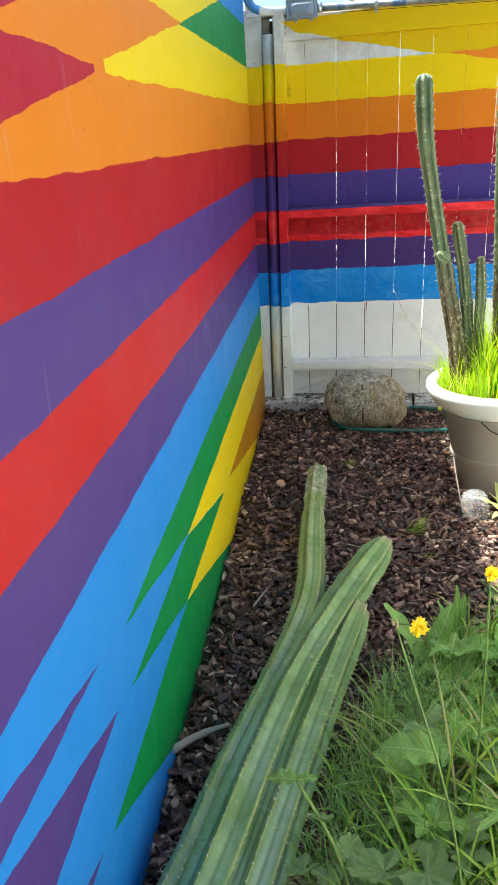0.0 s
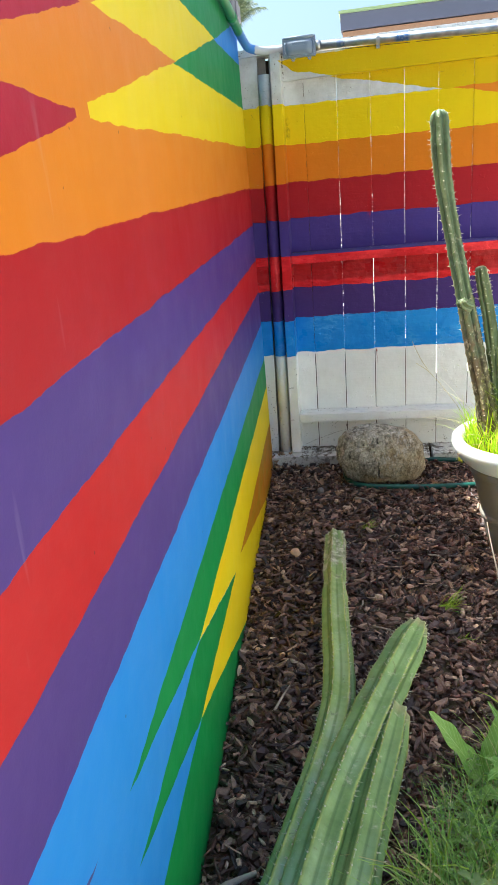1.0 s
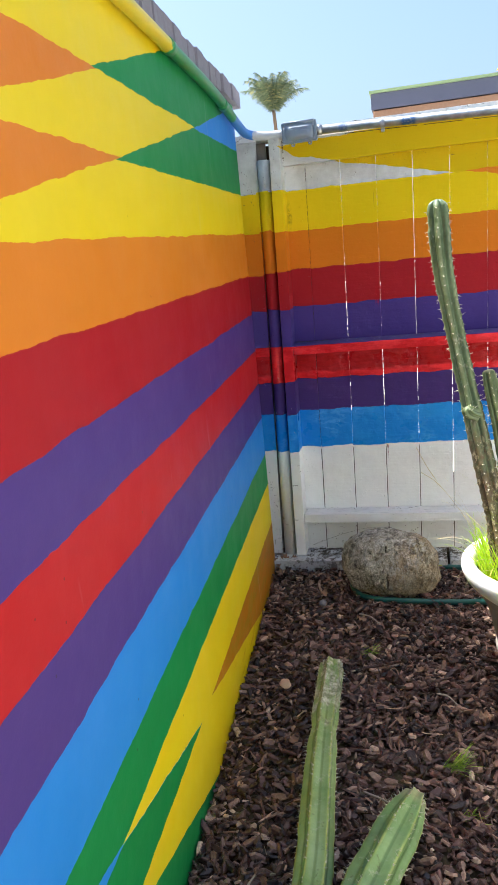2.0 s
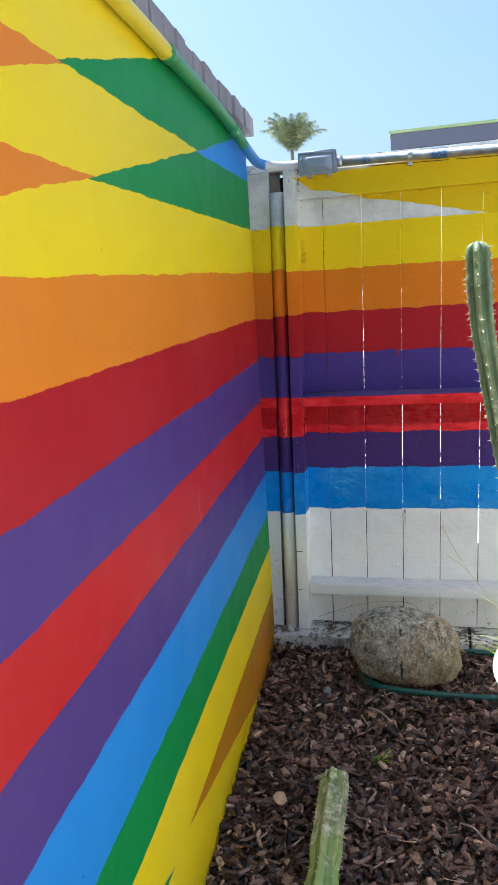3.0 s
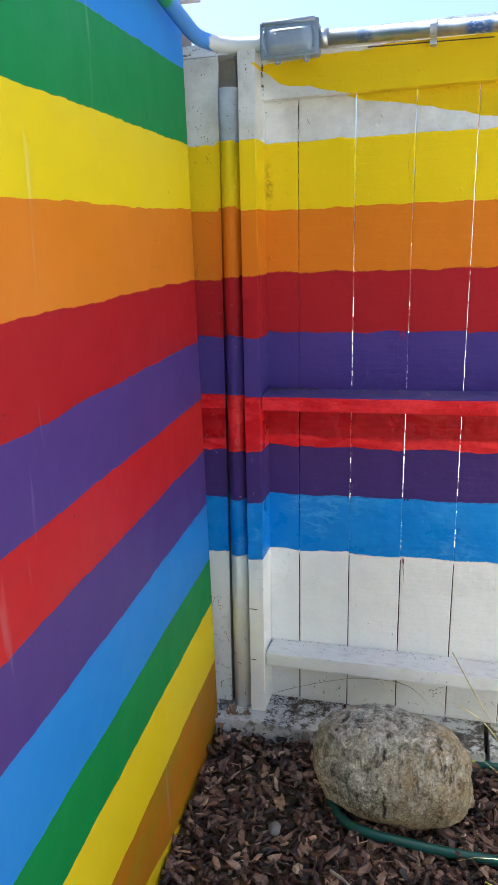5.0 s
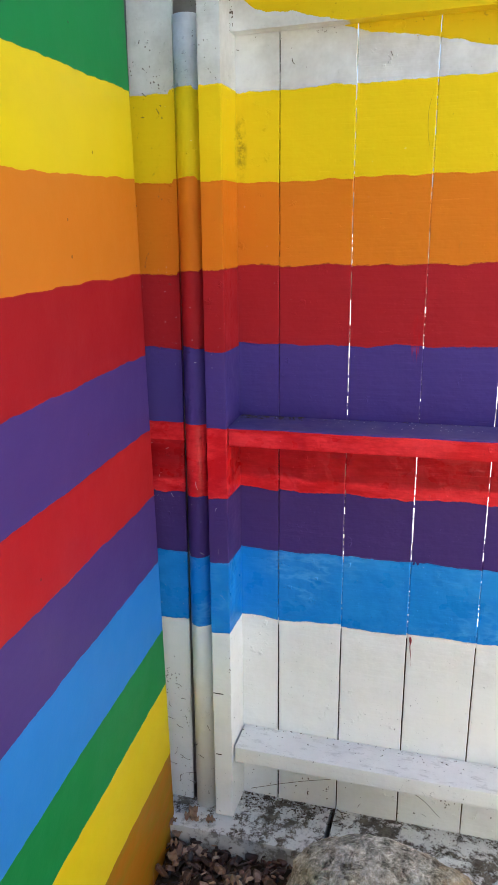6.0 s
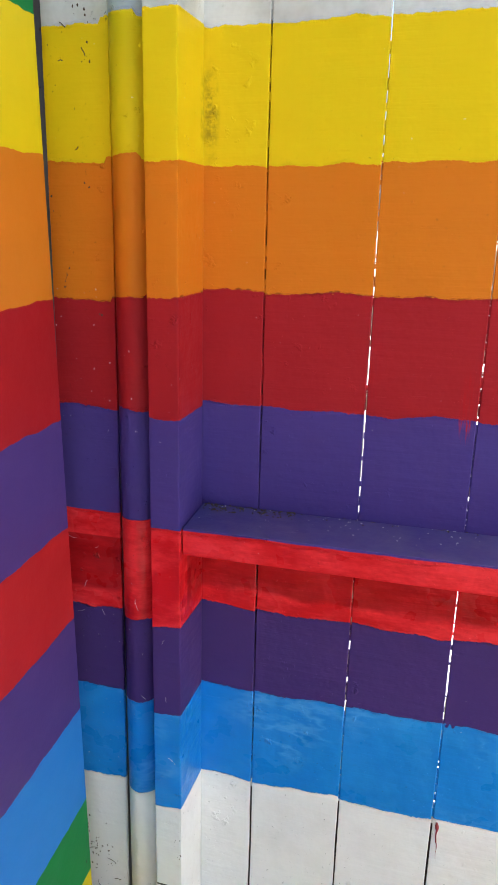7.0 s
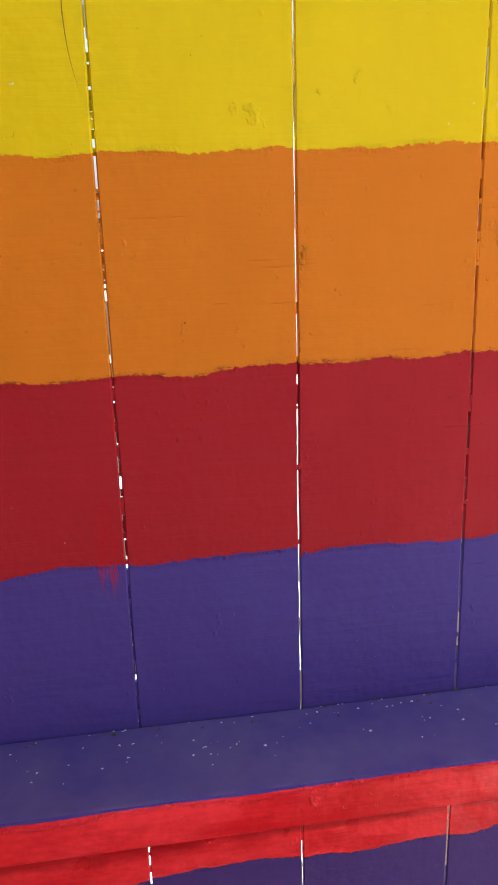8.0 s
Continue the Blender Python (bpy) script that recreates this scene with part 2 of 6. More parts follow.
def make_fence_paint(name="painted_wood"):
    s = Shade(name, 0.5, spec=0.10)
    x, y, z = s.split(s.pos)
    r = s.rand()
    vec = s.tree.nodes.new("ShaderNodeVectorMath")
    s.put(vec.inputs[0], s.join(x, s.m("MULTIPLY", r, 9.0), s.m("MULTIPLY", z, 0.4)))
    a = s.m("SUBTRACT", s.noise(9.0, 2.0, vec=vec.outputs[0]), 0.5)
    b = s.m("SUBTRACT", s.noise(60.0, 3.0, 0.6, vec=vec.outputs[0]), 0.5)
    w = s.m("ADD", s.m("MULTIPLY", a, 0.026), s.m("MULTIPLY", b, 0.006))
    w = s.m("ADD", w, s.m("MULTIPLY", s.m("SUBTRACT", s.noise(210.0, 3.0, 0.7), 0.5), 0.005))
    on_board = s.above(-0.0505, x, 0.004)
    on_pipe = s.m("MULTIPLY", s.above(x, -0.0505, 0.004), s.above(0.004, x, 0.004))
    upper, lower = s.above(z, 1.42, 0.02), s.m("MULTIPLY", s.above(z, 1.25, 0.02), s.above(1.42, z, 0.02))
    slip = s.m("ADD", s.m("MULTIPLY", on_pipe, s.m("MULTIPLY_ADD", upper, -0.007, s.m("MULTIPLY", lower, 0.006))), s.m("MULTIPLY", s.m("MULTIPLY", on_board, lower), 0.012))
    w = s.m("ADD", w, slip)
    Z = s.m("ADD", z, w)
    f = s.field
    white = C_WHI
    wdirt = s.span(s.noise(6.0, 5.0, 0.7), 0.45, 0.8)
    white = s.mix(s.m("MULTIPLY", wdirt, 0.25), white, lin(176, 172, 160))
    flat = lambda v: [(0, v, 0.0)]
    P1, P2 = lin(74, 59, 127), lin(72, 52, 112)
    REDB = s.mix(s.span(s.noise(1.0, 5.0, 0.68, stretch=(9.0, 9.0, 26.0)), 0.42, 0.62), lin(200, 20, 28), lin(234, 52, 58))
    # a thin first coat of red plus the rail's painted shade, covered again along its lower edge and on the rail
    coat = s.m("ADD", z, s.m("MULTIPLY", s.m("SUBTRACT", s.noise(1.0, 4.0, 0.6, stretch=(11.0, 11.0, 30.0)), 0.5), 0.034))
    coat_and_shade = s.m("MULTIPLY", s.m("MULTIPLY", s.above(coat, .888, 0.010), s.above(.976, z, 0.002)), s.above(y, 3.535, 0.002))
    thin = s.mix(s.span(s.noise(1.0, 5.0, 0.7, stretch=(14.0, 14.0, 60.0)), 0.36, 0.66), lin(122, 3, 9), lin(160, 8, 15))
    REDB = s.mix(s.m("MULTIPLY", coat_and_shade, 0.72), REDB, thin)
    BLUB = s.mix(s.span(s.noise(5.0, 3.0, 0.6, distortion=1.0), 0.46, 0.66), lin(38, 130, 212), lin(52, 144, 222))
    wisp = s.span(s.m("ABSOLUTE", s.m("SUBTRACT", s.noise(1.0, 3.0, 0.6, stretch=(11.0, 11.0, 26.0)), 0.5)), 0.07, 0.0)
    BLUB = s.mix(s.m("MULTIPLY", wisp, s.m("MULTIPLY", s.span(s.noise(8.0, 2.0), 0.46, 0.62), 0.36)), BLUB, lin(120, 190, 240))
    zr = s.m("MULTIPLY_ADD", w, -0.75, Z)
    col = f(x, Z, white, BLUB, flat(.545))
    col = f(x, Z, col, P2, flat(.716))
    col = f(x, Z, col, REDB, flat(.859))
    col = f(x, zr, col, P1, flat(1.0165))
    col = f(x, Z, col, lin(159, 32, 38), flat(1.178))
    col = f(x, Z, col, lin(208, 118, 22), flat(1.337))
    col = f(x, Z, col, lin(224, 193, 0), flat(1.498))
    old = s.mix(s.span(s.noise(7.0, 5.0, 0.7), 0.35, 0.70), lin(214, 214, 210), lin(176, 174, 168))
    col = f(x, Z, col, old, flat(1.660))
    # the yellow that sweeps over the header, mixed darker for shade under the cap
    col = f(x, Z, col, lin(208, 176, 0), [(.06, 1.832, -.75), (.10, 1.793, -.205), (.8, 1.658, 0)])
    col = f(x, Z, col, old, [(.10, 1.836, .06)], [(.3, 1.90, 0)])
    col = f(x, Z, col, lin(216, 126, 34), [(.80, 1.658, -.20)], [(.80, 1.660, .02)])
    big = s.span(s.noise(4.0, 4.0), 0.3, 0.75)
    col = s.mix(s.m("MULTIPLY", big, 0.18), col, s.hsv(col, 0.5, 0.98, 1.12))
    grain = s.noise(1.0, 5.0, 0.65, stretch=(120.0, 120.0, 5.0))
    col = s.mix(s.m("MULTIPLY", s.span(grain, 0.5, 0.8), 0.06), col, s.hsv(col, 0.5, 1.0, 0.72))
    # black specks of mildew, thickest on the bare white
    keep = s.span(s.noise(3.5, 3.0), 0.47, 0.62)
    speck = s.m("MULTIPLY", s.span(s.noise(105.0, 4.0, 0.72), 0.648, 0.685), keep)
    low = s.m("ADD", s.above(.40, z, 0.3), s.above(z, 1.66, 0.02), clamp=True)
    speck = s.m("MULTIPLY", speck, s.m("MULTIPLY_ADD", low, 0.50, 0.38))
    col = s.mix(speck, col, lin(42, 40, 38))
    # sooty smudge in the corner beside the post
    dx = s.m("MULTIPLY", s.m("SUBTRACT", x, 0.073), 70.0)
    dz = s.m("MULTIPLY", s.m("SUBTRACT", z, 1.560), 15.0)
    near = s.m("SUBTRACT", 1.0, s.m("SQRT", s.m("ADD", s.m("MULTIPLY", dx, dx), s.m("MULTIPLY", dz, dz))), clamp=True)
    soot = s.m("MULTIPLY", s.m("MULTIPLY", near, s.m("GREATER_THAN", y, 3.585)), s.span(s.noise(55.0, 5.0, 0.75), 0.42, 0.62))
    col = s.mix(s.m("MULTIPLY", soot, 0.85), col, lin(58, 52, 34))
    # dark crust where the orange stops against the red
    rim = s.m("MULTIPLY", s.span(s.m("ABSOLUTE", s.m("SUBTRACT", Z, 1.3375)), 0.0022, 0.0006), s.span(s.noise(1.0, 4.0, 0.75, stretch=(70.0, 70.0, 160.0)), 0.50, 0.58))
    col = s.mix(s.m("MULTIPLY", rim, 0.75), col, lin(112, 44, 22))
    # brush smear of fresh red across the edge of one board
    mx = s.m("MULTIPLY", s.m("SUBTRACT", x, 0.4215), 95.0)
    mz = s.m("MULTIPLY", s.m("SUBTRACT", z, 1.196), 19.0)
    near = s.m("SUBTRACT", 1.0, s.m("SQRT", s.m("ADD", s.m("MULTIPLY", mx, mx), s.m("MULTIPLY", mz, mz))), clamp=True)
    smear = s.m("MULTIPLY", s.span(near, 0.0, 0.3), s.span(s.noise(1.0, 4.0, 0.7, stretch=(330.0, 330.0, 22.0)), 0.46, 0.56))
    col = s.mix(s.m("MULTIPLY", smear, 0.85), col, lin(170, 26, 32))
    nz_ = s.split(s.tree.nodes.new("ShaderNodeNewGeometry").outputs["Normal"])[2]
    up = s.m("MULTIPLY", s.m("GREATER_THAN", nz_, 0.7), s.span(s.noise(9.0, 4.0, 0.7), 0.25, 0.6))
    col = s.mix(s.m("MULTIPLY", up, 0.18), col, lin(168, 160, 158))
    worn = s.m("MULTIPLY", s.m("GREATER_THAN", nz_, 0.7), s.span(s.noise(1.0, 5.0, 0.75, stretch=(24.0, 70.0, 70.0)), 0.54, 0.62))
    col = s.mix(s.m("MULTIPLY", worn, s.m("MULTIPLY", s.above(.5, z, .1), 0.22)), col, lin(120, 116, 108))
    # pale flecks and dark nicks
    patch = s.span(s.noise(5.0, 3.0), 0.50, 0.62)
    fl = s.m("MULTIPLY", s.span(s.noise(150.0, 2.0, 0.6), 0.735, 0.76), patch)
    col = s.mix(s.m("MULTIPLY", fl, 0.7), col, lin(215, 210, 215))
    nick = s.m("MULTIPLY", s.span(s.noise(95.0, 3.0, 0.7, stretch=(0.8, 1.0, 1.2)), 0.27, 0.25), s.m("MULTIPLY", s.m("LESS_THAN", nz_, 0.7), s.span(s.noise(3.0, 3.0), 0.48, 0.58)))
    col = s.mix(s.m("MULTIPLY", nick, 0.45), col, lin(52, 44, 40))
    s.color(col)
    # bands laid on thick with a dry brush, glossier than the rest
    thick = s.m("ADD", s.m("MULTIPLY", s.above(Z, .545), s.above(.716, Z)), s.m("MULTIPLY", s.m("LESS_THAN", nz_, 0.7), s.m("MULTIPLY", s.above(Z, .859), s.above(1.0135, Z))))
    s.rough(s.m("SUBTRACT", s.m("MULTIPLY_ADD", s.noise(14.0, 3.0), 0.35, 0.40), s.m("MULTIPLY", thick, 0.27)))
    s.put(s.bsdf.inputs["Specular IOR Level"], s.m("MULTIPLY_ADD", thick, 0.12, 0.09))
    # ridge of paint along the edge of every band
    near = None
    for e in (.545, .716, .859, 1.0135, 1.178, 1.337, 1.498, 1.660):
        d = s.m("ABSOLUTE", s.m("SUBTRACT", Z, e))
        near = d if near is None else s.m("MINIMUM", near, d)
    ridge = s.m("MULTIPLY", s.span(near, 0.0035, 0.0), s.m("MULTIPLY", s.m("LESS_THAN", nz_, 0.7), s.span(s.noise(30.0, 3.0), 0.38, 0.62)))
    # strokes, runs and crumbs left by the brush
    stroke = s.m("ADD", s.m("MULTIPLY", s.noise(1.0, 3.0, 0.55, stretch=(48.0, 48.0, 4.0)), 0.2), s.m("MULTIPLY", s.noise(1.0, 4.0, 0.6, stretch=(7.0, 7.0, 95.0)), 0.9))
    h = s.m("ADD", s.m("MULTIPLY", grain, 0.03), s.m("MULTIPLY", s.noise(14.0, 4.0, 0.55), 1.3))
    h = s.m("ADD", h, s.m("MULTIPLY", stroke, 0.34))
    crumb = s.m("MULTIPLY", s.span(s.noise(120.0, 3.0, 0.7), 0.67, 0.77), s.span(s.noise(7.0, 3.0), 0.50, 0.62))
    scratch = s.m("MULTIPLY", s.span(s.noise(1.0, 3.0, 0.6, stretch=(9.0, 9.0, 260.0)), 0.70, 0.74), s.span(s.noise(6.0, 3.0), 0.48, 0.58))
    blister = s.m("MULTIPLY", s.span(s.noise(46.0, 3.0, 0.6), 0.64, 0.76), s.span(s.noise(4.0, 3.0), 0.50, 0.60))
    h = s.m("ADD", h, s.m("SUBTRACT", s.m("MULTIPLY", blister, 0.9), s.m("MULTIPLY", scratch, 0.15)))
    wave = s.m("MULTIPLY", s.noise(24.0, 2.0, 0.4, distortion=0.4), s.m("MULTIPLY", thick, 0.8))
    h = s.m("ADD", s.m("ADD", h, s.m("MULTIPLY", crumb, 0.8)), s.m("ADD", wave, s.m("MULTIPLY", ridge, 0.4)))
    s.bump(h, 0.85, 0.0046)
    return s.mat


def make_plain(name, base, rough=0.6, var=0.2, scale=8.0, metal=0.0, bump=0.2, dist=0.003, spec=0.5):
    s = Shade(name, rough, metal, spec)
    n = s.span(s.noise(scale, 4.0), 0.3, 0.7)
    n2 = s.span(s.noise(scale * 9, 3.0), 0.3, 0.7)
    col = s.mix(s.m("MULTIPLY", n, var), base, s.hsv(base, 0.5, 0.9, 0.6))
    col = s.mix(s.m("MULTIPLY", n2, var * 0.6), col, s.hsv(base, 0.5, 0.9, 1.3))
    s.color(col)
    s.bump(s.noise(scale * 6, 4.0), bump, dist)
    return s.mat


def make_mulch():
    s = Shade("bark_mulch", 0.5, spec=0.5)
    r = s.island()
    col = s.ramp(r, (0.0, lin(34, 22, 18)), (0.30, lin(72, 47, 38)), (0.60, lin(104, 72, 58)), (0.89, lin(150, 117, 98)), (0.97, lin(206, 172, 143)), (1.0, lin(206, 182, 156)))
    g = s.noise(110.0, 5.0, 0.7)
    col = s.mix(s.span(g, 0.35, 0.68), s.hsv(col, 0.5, 1.05, 0.62), s.hsv(col, 0.5, 0.95, 1.12))
    pale = s.span(s.noise(60.0, 4.0, 0.7), 0.62, 0.72)
    col = s.mix(s.m("MULTIPLY", pale, 0.25), col, lin(186, 160, 140))
    s.color(col)
    s.rough(s.m("MULTIPLY_ADD", s.noise(30.0, 3.0), 0.45, 0.14))
    s.bump(s.m("ADD", g, s.m("MULTIPLY", s.noise(330.0, 3.0), 0.5)), 0.6, 0.003)
    return s.mat


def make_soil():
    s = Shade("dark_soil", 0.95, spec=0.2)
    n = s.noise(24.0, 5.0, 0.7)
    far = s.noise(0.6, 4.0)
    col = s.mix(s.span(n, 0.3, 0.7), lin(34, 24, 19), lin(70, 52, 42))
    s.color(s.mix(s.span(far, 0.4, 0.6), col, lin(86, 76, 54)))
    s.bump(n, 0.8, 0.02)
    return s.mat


def make_leaf(name, dark, light, dry=None, trans=0.25, rough=0.5, veins=False):
    s = Shade(name, rough, spec=0.32)
    r = s.island()
    col = s.mix(r, dark, light)
    if dry:
        col = s.mix(s.m("GREATER_THAN", s.m("FRACT", s.m("MULTIPLY", r, 17.3)), 0.90), col, dry)
    n = s.noise(55.0, 5.0, 0.7)
    col = s.mix(s.m("MULTIPLY", s.span(n, 0.35, 0.7), 0.5), col, s.hsv(col, 0.49, 1.0, 0.75))
    h = s.m("ADD", s.noise(40.0, 3.0), s.m("MULTIPLY", s.noise(160.0, 3.0), 0.4))
    if veins:
        # a pale midrib along the leaf and slanting side veins
        x, y, z = s.split(s.obj)
        off = s.m("ABSOLUTE", y)
        rib = s.span(off, 0.0017, 0.0006)
        slant = s.m("FRACT", s.m("MULTIPLY", s.m("SUBTRACT", x, s.m("MULTIPLY", off, 0.9)), 85.0))
        side = s.span(s.m("ABSOLUTE", s.m("SUBTRACT", slant, 0.5)), 0.12, 0.03)
        vein = s.m("MAXIMUM", rib, s.m("MULTIPLY", side, 0.55))
        col = s.mix(s.m("MULTIPLY", vein, 0.55), col, s.hsv(light, 0.49, 0.8, 1.25))
        h = s.m("SUBTRACT", h, s.m("MULTIPLY", vein, 0.5))
    s.color(col)
    s.bump(h, 0.6, 0.006)
    # thin leaves let light through
    tr = s.tree.nodes.new("ShaderNodeBsdfTranslucent")
    s.put(tr.inputs[0], s.hsv(col, 0.49, 1.1, 1.3))
    mx = s.tree.nodes.new("ShaderNodeMixShader")
    mx.inputs[0].default_value = trans
    out = s.tree.nodes["Material Output"]
    s.tree.links.new(s.bsdf.outputs[0], mx.inputs[1])
    s.tree.links.new(tr.outputs[0], mx.inputs[2])
    s.tree.links.new(mx.outputs[0], out.inputs[0])
    return s.mat


def make_cactus(name, dark, light, cork=None, dry=None, waxy=0.5, crest_tones=(lin(164, 170, 84), lin(212, 206, 104)), crest_share=0.70):
    """Green skin; 'rib' (0 valley, 1 crest) and 'along' (0 foot, 1 tip) are stored on the mesh."""
    s = Shade(name, 0.48, spec=0.4)
    at = s.tree.nodes.new("ShaderNodeAttribute")
    at.attribute_name = "rib"
    rib = at.outputs["Fac"]
    al = s.tree.nodes.new("ShaderNodeAttribute")
    al.attribute_name = "along"
    along = al.outputs["Fac"]
    n = s.noise(9.0, 5.0, 0.65)
    col = s.mix(s.span(n, 0.3, 0.7), dark, light)
    bloom = s.m("MULTIPLY", s.m("MULTIPLY", s.span(s.noise(7.0, 5.0, 0.6), 0.36, 0.60), s.span(rib, 0.9, 0.3)), s.span(along, 1.0, 0.30))
    col = s.mix(s.m("MULTIPLY", bloom, waxy), col, lin(166, 190, 164))
    crest = s.span(rib, 0.74, 0.96)
    col = s.mix(s.m("MULTIPLY", crest, s.m("MULTIPLY_ADD", s.noise(11.0, 3.0), 0.7, crest_share - 0.35)), col, s.mix(s.span(s.noise(30.0, 3.0), 0.4, 0.6), *crest_tones))
    # furrow bottoms darkened in the colour, standing in for shade between the ribs
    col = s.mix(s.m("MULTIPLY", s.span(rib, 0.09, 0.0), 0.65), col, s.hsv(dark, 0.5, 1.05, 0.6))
    scar = s.span(s.noise(30.0, 6.0, 0.8), 0.58, 0.68)
    col = s.mix(s.m("MULTIPLY", scar, 0.55), col, lin(186, 184, 160))
    drag = s.span(s.noise(44.0, 4.0, 0.7), 0.63, 0.68)
    col = s.mix(s.m("MULTIPLY", drag, 0.5), col, lin(84, 78, 50))
    jig = s.m("MULTIPLY", s.m("SUBTRACT", s.noise(16.0, 5.0, 0.75), 0.5), 1.3)
    bark = s.mix(s.span(s.noise(34.0, 5.0, 0.75), 0.38, 0.62), lin(66, 56, 38), lin(126, 116, 84))
    bark = s.mix(s.m("MULTIPLY", s.span(s.noise(17.0, 5.0, 0.75), 0.52, 0.60), 0.8), bark, lin(98, 76, 52))
    bark = s.mix(s.m("MULTIPLY", s.m("ADD", s.span(s.noise(1.0, 5.0, 0.75, stretch=(48.0, 48.0, 26.0)), 0.56, 0.63), s.m("MULTIPLY", crest, 0.12), clamp=True), 0.8), bark, lin(206, 190, 154))
    if not cork and not dry:
        k = s.span(s.m("ADD", along, s.m("MULTIPLY", jig, 0.02)), 0.968, 0.992)
        col = s.mix(s.m("MULTIPLY", k, 0.55), col, s.mix(s.noise(50.0, 4.0), lin(126, 108, 66), lin(204, 196, 156)))
    if cork:
        k = s.span(s.m("ADD", along, s.m("MULTIPLY", jig, 0.4)), cork[1], cork[0])
        col = s.mix(k, col, bark)
    if dry:
        k = s.span(s.m("ADD", along, s.m("MULTIPLY", jig, 0.25)), dry[0], dry[1])
        grey = s.mix(s.span(s.noise(40.0, 5.0, 0.75), 0.42, 0.60), lin(128, 128, 92), lin(222, 216, 190))
        col = s.mix(s.m("MULTIPLY", k, s.m("MULTIPLY", s.span(s.noise(1.0, 5.0, 0.7, stretch=(34.0, 12.0, 34.0)), 0.40, 0.54), 0.9)), col, grey)
    s.color(col)
    h = s.m("ADD", s.m("MULTIPLY", s.noise(60.0, 5.0, 0.7), 0.8), s.m("MULTIPLY", scar, 0.6))
    s.bump(h, 0.35, 0.004)
    return s.mat


GROOVE_X = 0.425


def make_rock():
    s = Shade("granite", 0.85, spec=0.3)
    x, y, z = s.split(s.pos)
    n = s.noise(7.0, 6.0, 0.7, distortion=0.6)
    col = s.ramp(s.noise(34.0, 8.0, 0.82, distortion=0.5, stretch=(1.25, 1.25, 0.75)), (0.36, lin(66, 64, 56)), (0.44, lin(138, 132, 114)), (0.54, lin(188, 182, 162)), (0.64, lin(226, 219, 202)))
    stain = s.m("ADD", s.noise(5.0, 5.0, 0.65), s.m("MULTIPLY", s.m("ADD", s.m("SUBTRACT", 0.17, z), s.m("MULTIPLY", s.m("SUBTRACT", x, 0.44), 0.6)), 0.9))
    warm = s.span(stain, 0.44, 0.64)
    col = s.mix(s.m("MULTIPLY", warm, 0.75), col, s.mix(s.noise(60.0, 3.0), lin(122, 100, 66), lin(184, 158, 112)))
    grain = s.span(s.voronoi(190.0, out="Color"), 0.1, 0.9)
    col = s.mix(0.4, col, s.hsv(col, 0.5, 0.8, s.m("MULTIPLY_ADD", grain, 1.5, 0.3)))
    pale = s.m("MULTIPLY", s.span(s.noise(4.0, 2.0), 0.42, 0.60), s.span(s.noise(30.0, 7.0, 0.85, stretch=(1.5, 1.2, 0.6)), 0.50, 0.56))
    col = s.mix(s.m("MULTIPLY", pale, 0.45), col, lin(206, 204, 196))
    # dark lichen streaks that run down, one weathered groove, and pits
    streak = s.m("MULTIPLY", s.span(s.noise(1.0, 6.0, 0.72, stretch=(44.0, 36.0, 11.0), distortion=0.4), 0.56, 0.66), s.span(s.noise(6.0, 4.0, 0.65), 0.44, 0.58))
    gx = s.m("ADD", s.m("SUBTRACT", x, GROOVE_X), s.m("MULTIPLY", s.m("SUBTRACT", s.noise(26.0, 3.0), 0.5), 0.03))
    groove = s.m("MULTIPLY", s.span(s.m("ABSOLUTE", gx), 0.007, 0.001), s.m("MULTIPLY", s.span(z, 0.135, 0.105), s.span(z, 0.03, 0.06)))
    crack = s.m("MAXIMUM", streak, groove)
    pit = s.span(s.noise(19.0, 6.0, 0.8, stretch=(1.5, 1.5, 0.8)), 0.38, 0.32)
    dark = s.m("MAXIMUM", crack, pit)
    col = s.mix(s.m("MULTIPLY", dark, 0.78), col, lin(54, 51, 44))
    s.color(col)
    h = s.m("SUBTRACT", s.m("ADD", n, s.m("MULTIPLY", s.noise(50.0, 5.0, 0.75), 0.6)), s.m("MULTIPLY", dark, 0.7))
    s.bump(h, 1.0, 0.020)
    return s.mat


def make_ledge():
    """Footing: dirt and flakes of white paint on top, bare grey concrete on the front."""
    s = Shade("old_concrete", 0.9, spec=0.3)
    n = s.noise(18.0, 5.0, 0.7)
    up = s.m("GREATER_THAN", s.split(s.tree.nodes.new("ShaderNodeNewGeometry").outputs["Normal"])[2], 0.7)
    front = s.mix(s.span(n, 0.3, 0.7), lin(122, 118, 110), lin(172, 168, 160))
    dirt = s.mix(s.span(s.noise(40.0, 5.0, 0.75), 0.35, 0.65), lin(78, 69, 58), lin(138, 128, 114))
    col = s.mix(up, front, dirt)
    chip = s.span(s.noise(11.0, 8.0, 0.82), 0.455, 0.50)
    col = s.mix(s.m("MULTIPLY", chip, s.m("MULTIPLY_ADD", up, 0.35, 0.6)), col, lin(228, 227, 222))
    moss = s.span(s.noise(15.0, 6.0, 0.75), 0.55, 0.64)
    col = s.mix(s.m("MULTIPLY", moss, 0.7), col, lin(60, 54, 42))
    s.color(col)
    s.bump(s.m("ADD", n, s.m("MULTIPLY", chip, 0.5)), 0.8, 0.008)
    return s.mat


